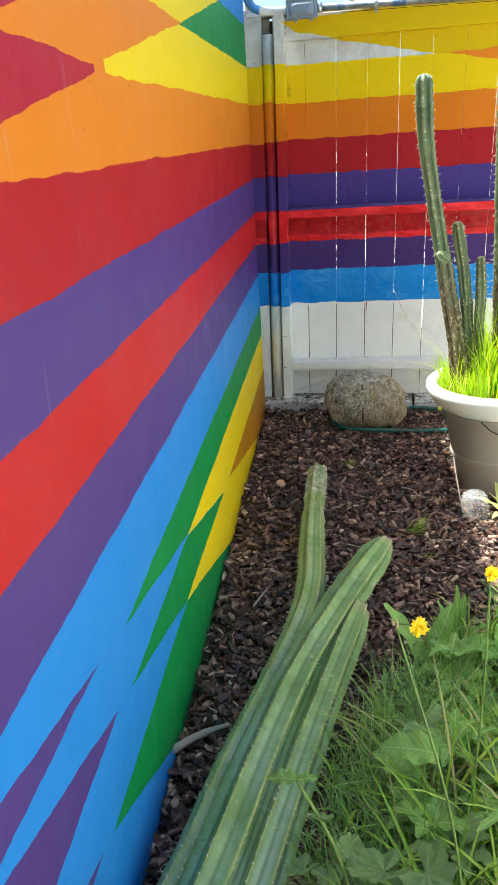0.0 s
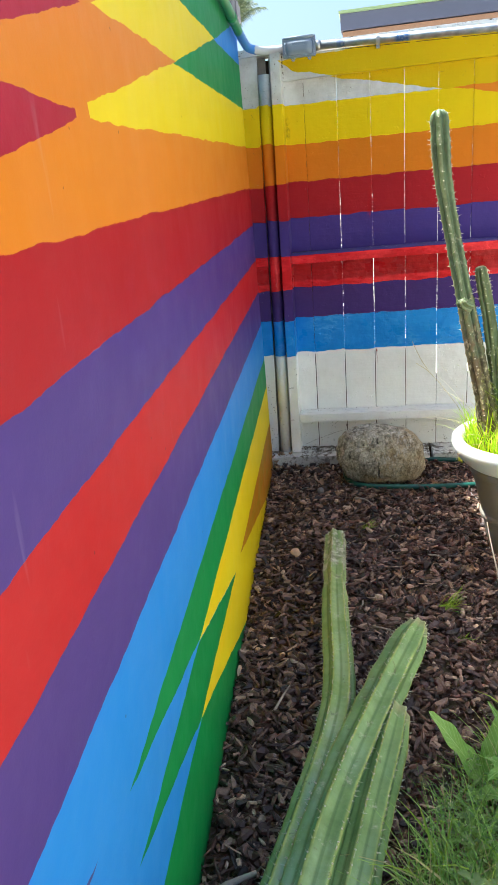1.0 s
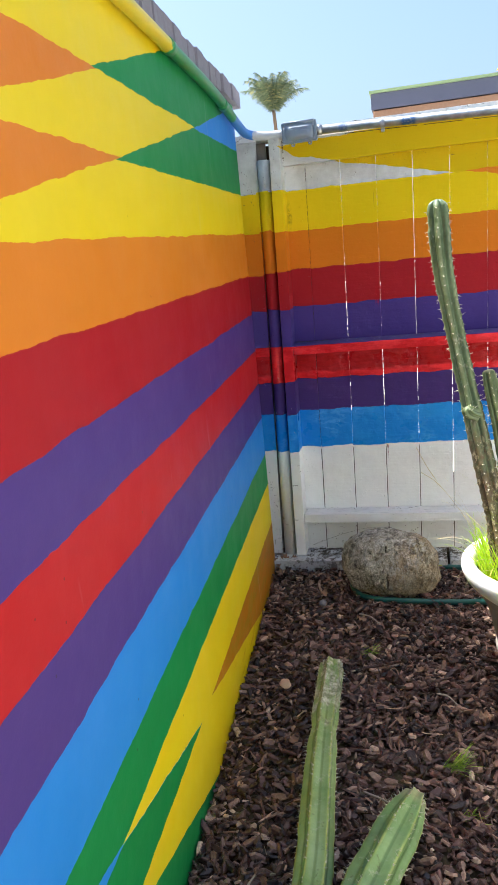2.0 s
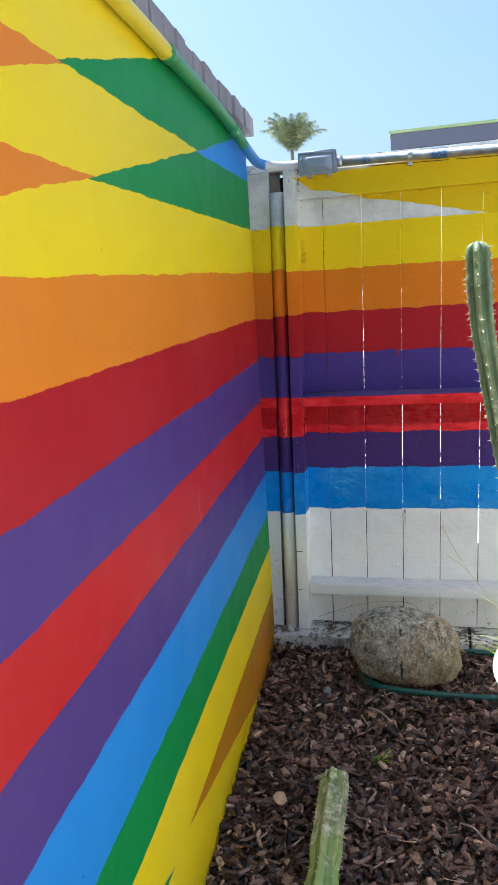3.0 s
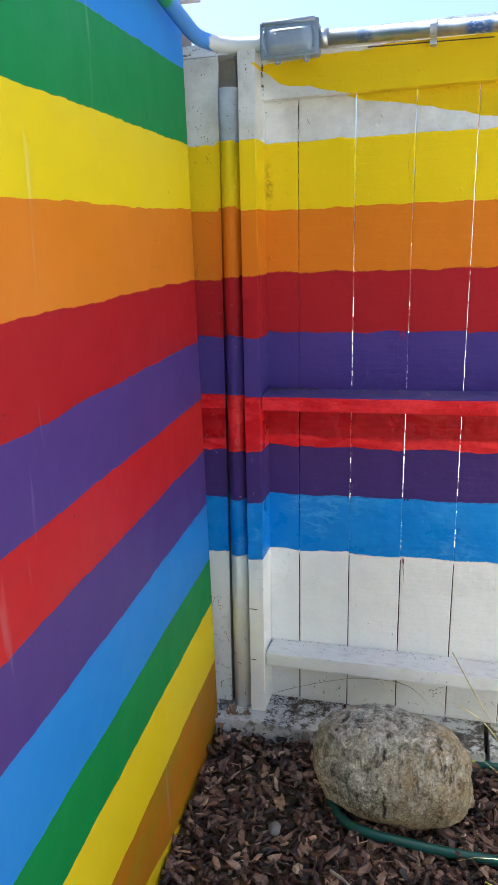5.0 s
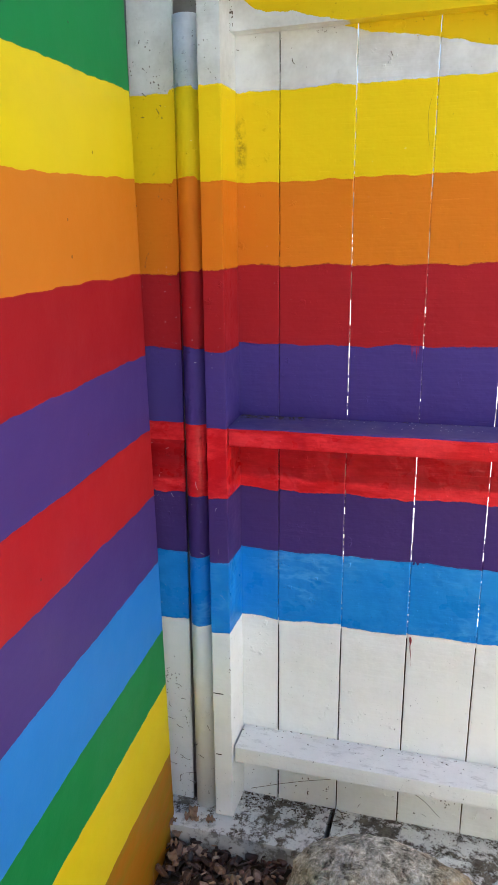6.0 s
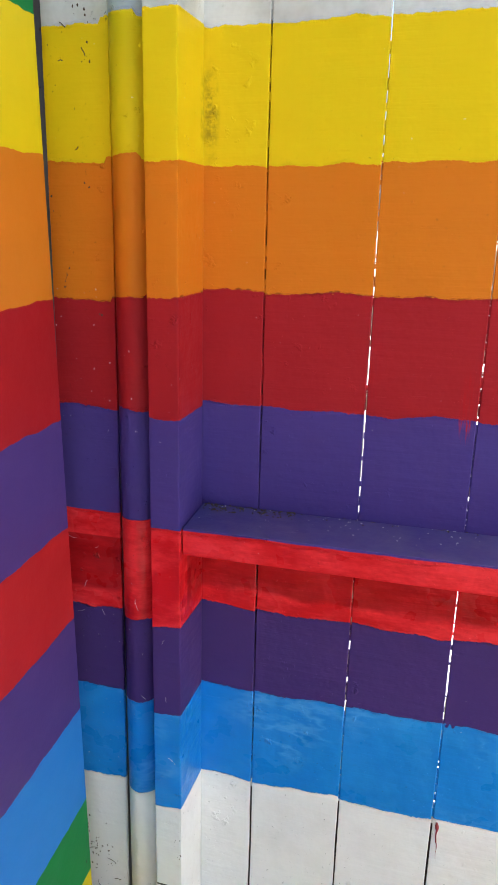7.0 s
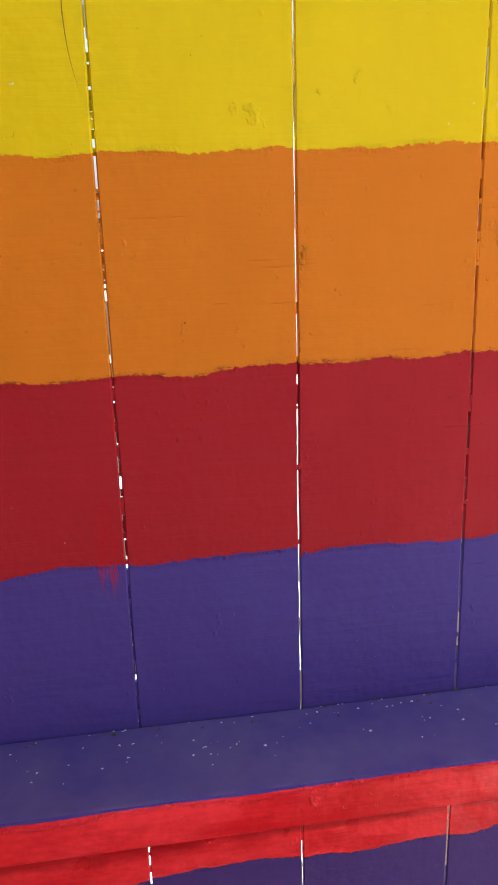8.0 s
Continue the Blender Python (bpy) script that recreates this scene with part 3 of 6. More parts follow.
def make_peeling():
    """White paint that has flaked off grey wood."""
    s = Shade("peeling_white_paint", 0.6, spec=0.3)
    f = s.noise(1.0, 7.0, 0.8, stretch=(9.0, 30.0, 30.0))
    bare = s.span(f, 0.56, 0.585)
    wood = s.mix(s.span(s.noise(1.0, 5.0, 0.7, stretch=(20.0, 160.0, 160.0)), 0.3, 0.7), lin(50, 42, 36), lin(132, 120, 104))
    white = s.mix(s.m("MULTIPLY", s.span(s.noise(9.0, 5.0, 0.7), 0.45, 0.75), 0.4), lin(222, 222, 218), lin(160, 156, 146))
    s.color(s.mix(bare, white, wood))
    s.bump(s.m("SUBTRACT", s.noise(60.0, 4.0), s.m("MULTIPLY", bare, 0.8)), 0.6, 0.003)
    return s.mat


def make_galv():
    s = Shade("galvanised_steel", 0.38, metal=0.85)
    n = s.noise(26.0, 3.0)
    col = s.mix(s.span(n, 0.3, 0.7), lin(150, 154, 158), lin(196, 198, 200))
    x, y, z = s.split(s.pos)
    brushed = s.m("ADD", s.m("MULTIPLY", s.above(x, .553, .012), s.above(.608, x, .012)), s.m("MULTIPLY", s.m("MULTIPLY", s.above(x, .312, .008), s.above(.345, x, .008)), 0.72))
    spl = s.m("MULTIPLY", brushed, s.span(s.noise(1.0, 4.0, 0.7, stretch=(60.0, 60.0, 130.0)), 0.40, 0.50))
    col = s.mix(spl, col, lin(64, 98, 150))
    s.color(col)
    s.put(s.bsdf.inputs["Metallic"], s.m("MULTIPLY_ADD", spl, -0.85, 0.85))
    s.rough(s.m("MULTIPLY_ADD", n, 0.3, 0.25))
    return s.mat


def make_conduit_paint():
    """Conduit on the wall: painted in the mural's colours along its run, then bare."""
    s = Shade("painted_conduit", 0.4)
    x, y, z = s.split(s.pos)
    S = s.m("ADD", y, s.m("MULTIPLY", s.m("SUBTRACT", s.noise(40.0, 2.0), 0.5), 0.03))
    col = s.mix(s.above(S, 2.36, 0.004), lin(206, 184, 40), lin(40, 128, 72))
    col = s.mix(s.above(S, 3.28, 0.02), col, lin(62, 122, 196))
    bare = s.m("MULTIPLY", s.above(S, 3.40, 0.02), s.above(s.m("ADD", x, s.m("MULTIPLY", s.noise(40.0, 2.0), 0.02)), -0.018, 0.004))
    col = s.mix(bare, col, lin(186, 188, 188))
    s.color(aged(s, col))
    s.bump(s.noise(50.0, 3.0), 0.2, 0.002)
    return s.mat


WALL_PAINT, FENCE_PAINT = make_wall_paint(), make_fence_paint()
MULCH, SOIL, ROCK, LEDGE, GALV, CONDUIT = make_mulch(), make_soil(), make_rock(), make_ledge(), make_galv(), make_conduit_paint()
CAPBRICK = make_plain("grey_brick", lin(128, 123, 130), 0.85, 0.5, 9.0, bump=0.5, dist=0.006)
MORTAR = make_plain("mortar", lin(92, 88, 90), 0.95, 0.4, 20.0)
GREYBOX = make_plain("grey_paint", lin(126, 138, 152), 0.35, 0.2, 14.0, bump=0.1)
WHITE_CAP = make_peeling()
CREAM_WOOD = make_plain("sunlit_wood_tint", lin(208, 192, 162), 0.8, 0.35, 30.0)
BARE_WOOD = make_plain("grey_wood", lin(164, 160, 152), 0.8, 0.4, 12.0)
POT_PLASTIC = make_plain("taupe_plastic", lin(150, 141, 131), 0.5, 0.14, 6.0, bump=0.08)
POT_RIM = make_plain("white_plastic", lin(232, 230, 226), 0.45, 0.06, 6.0, bump=0.06)
FITTING = make_plain("lime_plastic", lin(196, 206, 44), 0.45, 0.1, 20.0)
HOSE = make_plain("green_rubber", lin(20, 80, 70), 0.35, 0.15, 20.0, bump=0.1)
EARTH = make_plain("dry_earth", lin(200, 190, 170), 0.95, 0.22, 1.5)
DRIP = make_plain("dark_red_paint", lin(140, 22, 30), 0.35, 0.1, 20.0)
STONE = make_plain("pale_stone", lin(206, 172, 140), 0.8, 0.3, 30.0)
CONCRETE = make_plain("pale_concrete", lin(206, 200, 190), 0.85, 0.2, 2.0)
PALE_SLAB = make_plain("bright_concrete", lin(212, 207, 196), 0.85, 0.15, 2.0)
SLATE = make_plain("slate_blue_paint", lin(84, 88, 108), 0.6, 0.15, 2.0)
LIME = make_plain("green_metal_edge", lin(142, 164, 118), 0.45, 0.1, 2.0)
SIDING = make_plain("brown_wood_siding", lin(154, 118, 92), 0.7, 0.5, 3.0)
STUCCO = make_plain("cream_stucco", lin(232, 228, 218), 0.85, 0.15, 4.0)
TRUNK = make_plain("palm_trunk", lin(120, 102, 82), 0.9, 0.4, 3.0)
DRYWOOD = make_plain("driftwood", lin(166, 152, 136), 0.85, 0.5, 22.0, bump=0.5)
GRASS = make_leaf("grass", lin(104, 146, 44), lin(182, 208, 92), lin(200, 192, 132), 0.4)
FINEGRASS = make_leaf("fine_grass", lin(98, 144, 62), lin(166, 202, 110), lin(190, 182, 130), 0.35)
SEED = make_leaf("grass_seed", lin(176, 186, 140), lin(226, 222, 190), None, 0.2)
POTGRASS = make_leaf("pot_grass", lin(148, 192, 28), lin(206, 230, 64), lin(214, 204, 116), 0.5)
WEED = make_leaf("weed_leaf", lin(84, 134, 50), lin(148, 186, 92), None, 0.25, 0.36, True)
WEED2 = make_leaf("waxy_leaf", lin(86, 116, 62), lin(130, 156, 92), None, 0.18)
PALEWEED = make_leaf("pale_weed_leaf", lin(176, 186, 92), lin(216, 212, 140), None, 0.3)
STRAW = make_leaf("dry_stalk", lin(176, 160, 104), lin(214, 204, 150), None, 0.2)
STEM = make_leaf("green_stem", lin(112, 142, 66), lin(136, 160, 84), None, 0.1)
PETAL = make_leaf("yellow_petal", lin(250, 208, 0), lin(255, 228, 20), None, 0.0)
FRONDS = make_leaf("palm_frond", lin(70, 88, 64), lin(128, 142, 114), lin(168, 164, 110), 0.15)
CROWN = make_leaf("yellowing_foliage", lin(112, 104, 34), lin(190, 158, 62), None, 0.3)
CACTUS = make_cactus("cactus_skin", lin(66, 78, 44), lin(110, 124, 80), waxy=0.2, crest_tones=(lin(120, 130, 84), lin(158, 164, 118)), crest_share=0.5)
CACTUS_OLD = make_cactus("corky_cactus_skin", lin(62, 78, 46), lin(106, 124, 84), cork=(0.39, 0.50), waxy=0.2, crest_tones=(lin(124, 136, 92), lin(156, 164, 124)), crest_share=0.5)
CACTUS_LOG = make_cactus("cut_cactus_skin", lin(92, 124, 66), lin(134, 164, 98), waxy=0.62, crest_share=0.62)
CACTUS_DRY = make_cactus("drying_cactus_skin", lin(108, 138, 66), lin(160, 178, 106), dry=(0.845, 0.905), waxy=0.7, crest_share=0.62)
FLESH = make_plain("dried_cactus_flesh", lin(188, 184, 160), 0.85, 0.4, 30.0, bump=0.6)
SPINE = make_plain("pale_spine", lin(226, 220, 196), 0.6, 0.2, 30.0)
LITTER = make_leaf("dead_leaf", lin(120, 84, 60), lin(176, 148, 120), None, 0.1, 0.8)
glass = Shade("clear_plastic", 0.22, spec=0.6)
glass.color(glass.mix(glass.span(glass.noise(40.0, 4.0), 0.4, 0.6), lin(206, 204, 198), lin(236, 236, 234)))
glass.put(glass.bsdf.inputs["Alpha"], glass.m("MULTIPLY_ADD", glass.noise(24.0, 4.0), 0.30, 0.0))
CLEAR = glass.mat

# ------------------------------------------------------------------ setting: ground
WALL_X0, WALL_K = 0.1145, -0.0624          # the wall's face: x = WALL_X0 + WALL_K * y

wall_x = lambda y: WALL_X0 + WALL_K * y
wall_rise = lambda y: 0.026 * max(0.0, y - 2.3)      # the coping climbs a little towards the fence
FENCE_Y = 3.600                            # face of the fence boards

ground = raw("ground", [(-300, -300, -0.03), (300, -300, -0.03), (300, 300, -0.03), (-300, 300, -0.03)], [(0, 1, 2, 3)], EARTH)
bed_soil = part("planting_bed", box(-0.12, 1.20, -0.48, 3.46, -0.0295, -0.014), SOIL)
tagged(bed_soil, "dark soil of the planting bed under the mulch", "soil", kind="structure")
tagged(ground, "pale dry earth reaching away on all sides", "ground", kind="structure")
# pale slab added behind the fence so that its slits look bright
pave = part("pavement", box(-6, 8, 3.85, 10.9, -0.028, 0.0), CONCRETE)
tagged(pave, "pale slab added beyond the fence to brighten its slits", "pavement", kind="structure")
# unseen pale slab, added to throw sunlight up at the fence foot
walkway = part("walkway", box(1.202, 2.298, -5.49, 3.45, -0.028, 0.0), PALE_SLAB)
tagged(walkway, "unseen pale slab added beside the planting bed to bounce sunlight", "walkway", kind="structure")


# unseen walls added as reflectors that fill the fence and bed with light
wall_r = part("bounce_wall_right", box(2.30, 2.5, -5.7, 3.58, -0.05, 1.75), STUCCO)
tagged(wall_r, "unseen cream stucco wall added to bounce sunlight into the corner", "wall", kind="structure")
wall_b = part("bounce_wall_back", box(0.4, 2.298, -5.7, -5.5, -0.05, 2.3), STUCCO)
tagged(wall_b, "unseen cream stucco wall added at the back to bounce light", "wall", kind="structure")


def mulch_bed():
    """Thick angular chips of bark, each with a ridged top, heaped in three loose layers."""
    rng = np.random.default_rng(3)
    n = 34000
    y = rng.uniform(0.0, 3.46, n)
    x = wall_x(y) + 0.005 + rng.uniform(0, 1, n) * (1.20 - wall_x(y))
    layer = rng.choice(3, n, p=(0.42, 0.34, 0.24))
    ln = 0.0078 + 0.0185 * rng.random(n) ** 1.5
    sliver = rng.random(n) < 0.20
    wd = np.where(sliver, ln * rng.uniform(0.10, 0.20, n), ln * rng.uniform(0.28, 0.66, n))
    ln = np.where(sliver, ln * 1.3, ln)
    th = np.minimum(wd * 0.45, rng.uniform(0.0020, 0.0064, n))
    head = rng.uniform(0, 2 * np.pi, n)
    tilt = rng.normal(0, 0.30, n) + 0.1 * layer * rng.normal(0, 1, n)
    roll = rng.normal(0, 0.50, n)
    low = np.array([noise.noise(Vector((a * 3.1, b * 3.1, 0))) for a, b in zip(x, y)])
    z = -0.012 + 0.010 * low + 0.0085 * layer + rng.uniform(0, 0.009, n)
    ang = np.array([0.0, 0.85, 2.1, 3.14, 4.0, 5.3])
    k = len(ang)
    jit = rng.uniform(0.62, 1.22, (n, k))
    px, py = np.cos(ang) * jit * ln[:, None], np.sin(ang) * jit * wd[:, None]
    cup = rng.normal(0, 0.16, n)[:, None] * np.abs(np.cos(ang))[None, :] * ln[:, None]
    mid = np.zeros((n, 1))
    rings = [(px, py, -th[:, None] + cup), (px * 0.90, py * 0.84, th[:, None] * rng.uniform(0.3, 1.0, (n, k)) + cup),
             (mid + ln[:, None] * rng.uniform(-.35, .35, (n, 1)), mid + wd[:, None] * rng.uniform(-.4, .4, (n, 1)), th[:, None] * rng.uniform(0.7, 2.0, (n, 1)))]
    pts = []
    for a, b, c in rings:
        # roll about the long way, tilt about the short way, then heading
        b, c = b * np.cos(roll)[:, None] - c * np.sin(roll)[:, None], b * np.sin(roll)[:, None] + c * np.cos(roll)[:, None]
        a, c = a * np.cos(tilt)[:, None] - c * np.sin(tilt)[:, None], a * np.sin(tilt)[:, None] + c * np.cos(tilt)[:, None]
        X = a * np.cos(head)[:, None] - b * np.sin(head)[:, None] + x[:, None]
        Y = a * np.sin(head)[:, None] + b * np.cos(head)[:, None] + y[:, None]
        pts.append(np.stack([X, Y, c + z[:, None]], axis=2))
    V = np.concatenate(pts, axis=1).reshape(-1, 3)
    V[:, 0] = np.maximum(V[:, 0], wall_x(V[:, 1]) + 0.001)
    faces = []
    for i in range(n):
        o = i * (2 * k + 1)
        for j in range(k):
            j2 = (j + 1) % k
            faces.append((o + j, o + j2, o + k + j2, o + k + j))
            faces.append((o + k + j, o + k + j2, o + 2 * k))
    ob = raw("bark_mulch", V, faces, MULCH)
    return tagged(ob, "dark brown chipped bark mulch spread over the bed", "mulch", kind="stuff")


mulch_bed()

# ------------------------------------------------------------------ setting: painted wall
wall = thing("wall_left", "masonry wall painted with bright rainbow stripes and diamonds", "wall", kind="structure")


def wall_body():
    y0, y1, top, thick = -5.7, 3.482, 1.968, 0.20
    bm = bmesh.new()
    ny, nz = 60, 4
    g = []
    for i in range(ny + 1):
        y = y0 + (y1 - y0) * i / ny
        row = []
        for j in range(nz + 1):
            z = -0.06 + (top + wall_rise(y) + 0.06) * j / nz
            row.append(bm.verts.new((wall_x(y), y, z)))
        g.append(row)
    for i in range(ny):
        for j in range(nz):
            bm.faces.new((g[i][j], g[i + 1][j], g[i + 1][j + 1], g[i][j + 1]))
    # end, top and back
    back = {}
    for i in (0, ny):
        y = y0 + (y1 - y0) * i / ny
        for j in (0, nz):
            back[i, j] = bm.verts.new((wall_x(y) - thick, y, -0.06 if j == 0 else top + wall_rise(y)))
    bm.faces.new([g[ny][j] for j in range(nz + 1)] [::1] + [back[ny, nz], back[ny, 0]])
    bm.faces.new([g[i][nz] for i in range(ny + 1)] + [back[ny, nz], back[0, nz]])
    bm.faces.new((back[0, 0], back[0, nz], back[ny, nz], back[ny, 0]))
    bmesh.ops.recalc_face_normals(bm, faces=bm.faces)
    return bm


# unseen filler added past the wall's end to block leaking sun
part("sun_leak_filler", box(-0.36, -0.160, 3.4835, 3.72, -0.05, 1.96), MORTAR, wall)
part("wall_face", wall_body(), WALL_PAINT, wall)
wall_dir = Vector((WALL_K, 1.0, 0)).normalized()
bed = bmesh.new()
add_box(bed, -0.188, -0.006, -5.7, 2.3, 1.966, 1.978)
add_box(bed, -0.188, -0.006, 2.3005, 3.47, 1.966, 1.978)
for v in bed.verts:
    v.co.x += wall_x(v.co.y)
    v.co.z += wall_rise(v.co.y)
part("mortar_bed", bed, MORTAR, wall)
brick_mesh = box(-0.195, 0.010, -0.047, 0.047, 0, 0.064, 0.004, 2)
b0 = part("cap_brick", brick_mesh, CAPBRICK, wall)
b0.matrix_basis = pose(wall_x(3.595), 3.595, 1.979 + wall_rise(3.595), 0, 0, 3.57)
for k in range(1, 60):
    y = 3.595 - 0.104 * k
    b = new("cap_brick", b0.data)
    b.parent = wall
    b.matrix_basis = pose(wall_x(y) + random.uniform(-.006, .006), y, 1.978 + wall_rise(y) + random.uniform(-.003, .004), random.uniform(-1, 1), random.uniform(-1.5, 1.5), 3.52 + random.uniform(-1.5, 1.5))

# ------------------------------------------------------------------ setting: fence
fence = thing("fence", "white board fence painted with horizontal rainbow bands", "fence", kind="structure", at=(0, FENCE_Y, 0))
GAP0, STEP = 0.1425, 0.1453
LEAN = 0.0155                               # boards lean this much to +x a metre up
rng = random.Random(11)


def board(x0, x1, z0, z1, y=0.0, thick=0.006, lean=LEAN, name="board"):
    """One plank with softened corners and slightly wandering long edges."""
    bm = bmesh.new()
    n, c = 60, 0.0011
    rows, off = [], rng.uniform(0, 90)
    for i in range(n + 1):
        z = z0 + (z1 - z0) * i / n
        a = 0.0007 * noise.noise(Vector((off, z * 9, 0))) + 0.0004 * noise.noise(Vector((off, z * 45, 3)))
        b = 0.0007 * noise.noise(Vector((off + 40, z * 9, 0))) + 0.0004 * noise.noise(Vector((off + 40, z * 45, 3)))
        foot = 0.0008 * min(1.0, max(0.0, (0.62 - z) / 0.15))      # the boards have shrunk at the foot
        a, b = a + foot, b - foot
        d = lean * (z - 1.0)
        ring = [(x0 + a, c), (x0 + a + c, 0), (x1 + b - c, 0), (x1 + b, c), (x1 + b, thick), (x0 + a, thick)]
        rows.append([bm.verts.new((x + d, yy + y, z)) for x, yy in ring])
    for p, q in zip(rows, rows[1:]):
        for k in range(6):
            bm.faces.new((p[k], p[(k + 1) % 6], q[(k + 1) % 6], q[k]))
    bm.faces.new(list(reversed(rows[0])))
    bm.faces.new(rows[-1])
    return part(name, bm, FENCE_PAINT, fence)


SLIT = {0: 0.0018, 1: 0.0018, 2: 0.0017, 3: 0.0015, 4: 0.0017, 5: 0.0016}     # widths of the slits between boards
BAND_FEET = (1.66, 1.498, 1.337, 1.178, 1.0, .859, .716, .0)
FILL = {0: (.4, .4, .4, .4, .4, .5, .5, .5), 1: (.05, .25, .55, .65, .35, .85, .96, .97), 2: (.35, .55, .65, .97, .80, .08, .20, .65),
        3: (.05, .12, .12, .12, .06, .30, .45, .60), 4: (.5, .6, .8, .4, .1, .15, .15, .65), 5: (.85, .9, .92, .9, .4, .75, .75, .75)}   # share of each slit closed by paint, band by band
board(-0.004, GAP0 - 0.0011, 0.048, 1.856)
for k in range(0, 15):
    board(GAP0 + STEP * k + SLIT.get(k, .0028) / 2, GAP0 + STEP * (k + 1) - SLIT.get(k + 1, .0028) / 2, 0.0445, 1.856, rng.uniform(-.0012, .0012))
board(-0.146, -0.0535, 0.020, 1.862, -0.056, lean=0.022)
# paint and splinters that bridge the slits in places
bridge = bmesh.new()
for k in range(0, 9):
    xg = GAP0 + STEP * k
    z = 0.06
    while z < 1.8:
        full = FILL.get(k, FILL[0])[next(i for i, foot in enumerate(BAND_FEET) if z >= foot)]
        if 0.25 < z < 0.56:
            full = 1.0 if k < 4 else 0.9
        if z < 0.25:
            full = 1.0
        run = rng.choice((0.002, 0.003, 0.004, 0.006, 0.009, 0.014))
        if z > 0.53 and rng.random() < full:
            x = xg + LEAN * (z - 1.0)
            add_box(bridge, x - 0.0032, x + 0.0032, 0.0040 if z < 0.55 else rng.choice((0.0010, 0.0018, 0.003, 0.004, 0.0045)), 0.0058, z, z + run)
        z += run * rng.uniform(1.0, 1.2)
part("slit_filling", bridge, FENCE_PAINT, fence)
# slivers added along one side of a slit, with sunlit wood's cream as colour
splinter = bmesh.new()
for k in range(1, 7):
    z = 0.56
    while z < 1.75:
        run = rng.uniform(0.008, 0.06)
        x = GAP0 + STEP * k + LEAN * (z - 1.0)
        if rng.random() < 0.8:
            sg = rng.choice((-1, -1, 1))
            add_box(splinter, *sorted((x + sg * 0.0030, x + sg * rng.uniform(0.0001, 0.0005))), 0.0020, 0.0050, z, z + run)
        z += run * rng.uniform(1.0, 1.5)
part("splinters", splinter, CREAM_WOOD, fence, "pale slivers added inside the slits, coloured like sunlit wood")
# soil-dark strips added behind the slits, standing in for the shade in them
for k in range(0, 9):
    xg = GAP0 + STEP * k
    part("backing_strip", box(xg - 0.022, xg + 0.014, 0.0125, 0.020, 0.04, 1.74 if k == 0 else 0.53 if k < 4 else 0.40), SOIL, fence, "dark strip added behind a slit for its shade")


def lean_part(name, bm, material, label=""):
    for v in bm.verts:
        v.co.x += 0.016 * (v.co.z - 1.0)
    return part(name, bm, material, fence, label)


lean_part("post", box(0.012, 0.056, -0.094, -0.001, 0.050, 1.862, 0.003, 2), FENCE_PAINT)
mid_rail = box(0.058, 2.31, -0.0895, -0.001, 0.979, 1.0195, 0.003, 2)
for v in mid_rail.verts:                       # the rail tips forward a little
    v.co.z += 0.0055 * (v.co.y + 0.0895) / 0.0885
part("rail", mid_rail, FENCE_PAINT, fence)
part("rail", box(0.048, 2.31, -0.0895, -0.001, 0.206, 0.2465, 0.003, 2), FENCE_PAINT, fence)
part("header_board", box(0.066, 2.31, -0.036, -0.001, 1.757, 1.8555, 0.003, 2), FENCE_PAINT, fence)
cap = box(-0.14, 2.31, -0.052, 0.06, 1.864, 1.893, 0.003, 2)
part("cap_board", cap, WHITE_CAP, fence)
for x0, x1 in ((0.33, 0.615), (0.64, 0.79), (0.825, 1.15), (1.17, 1.6), (1.62, 2.2)):   # dark slivers standing in for the shade of the open joint above the header
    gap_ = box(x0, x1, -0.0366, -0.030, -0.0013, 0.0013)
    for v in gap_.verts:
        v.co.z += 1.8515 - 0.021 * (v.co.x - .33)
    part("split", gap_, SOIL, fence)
# unseen block added behind the first slit to keep it dark
part("dark_backing_block", box(-0.07, 0.19, 0.0175, 0.11, -0.02, 1.85), SOIL, fence)
# grey strip behind the pipe
part("backing_strip", box(-0.135, -0.006, 0.002, 0.016, 0.03, 1.862), BARE_WOOD, fence)

# splits in the post, runs of paint
for z in (0.222, 0.387):
    part("split", box(0.004, 0.028 if z > .3 else .018, -0.0945, -0.090, z, z + 0.0022), SOIL, fence)


def paint_run(x, z0, z1, r, bend, paint=DRIP):
    pts = smooth_path([(x, -0.0008, z1), (x + bend, -0.0014, z1 - 0.3 * (z1 - z0)), (x + bend * .3, -0.0012, z1 - 0.6 * (z1 - z0)), (x + bend * 1.2, -0.0009, z0)], 6)
    bm = sweep(pts, lambda u: r * (0.35 + 0.65 * math.exp(-((u - .22) / .2) ** 2)), 8)
    part("paint_run", bm, paint, fence, "dried run of red paint")


paint_run(0.4335, 0.503, 0.541, 0.0030, 0.0012)
paint_run(0.4352, 0.468, 0.506, 0.0007, 0.0010)
CRACK = make_plain("olive_crack", lin(150, 124, 6), 0.9, 0.3, 40.0)
for pts_ in ([(.4375, 1.642), (.4290, 1.606), (.4292, 1.568), (.4345, 1.538)],):
    pp = smooth_path([(x_, -0.0002, z_) for x_, z_ in pts_], 8)
    part("crack", sweep(pp, lambda u: 0.00045 * (1.1 - abs(2 * u - 1)), 6), CRACK, fence, "thin dark crack in the yellow paint")

# vertical pipe beside the post
pipe = thing("drain_pipe", "round vertical drain pipe painted with the fence's bands", "pipe", at=(0, 0, 0))
pts = [Vector((-0.0225 + 0.017 * (z - 1.0), FENCE_Y - 0.052, z)) for z in (0.045, 0.5, 1.0, 1.4, 1.787)]
pb = sweep(pts, 0.0262, 28)
part("tube", pb, FENCE_PAINT, pipe, smooth=True)
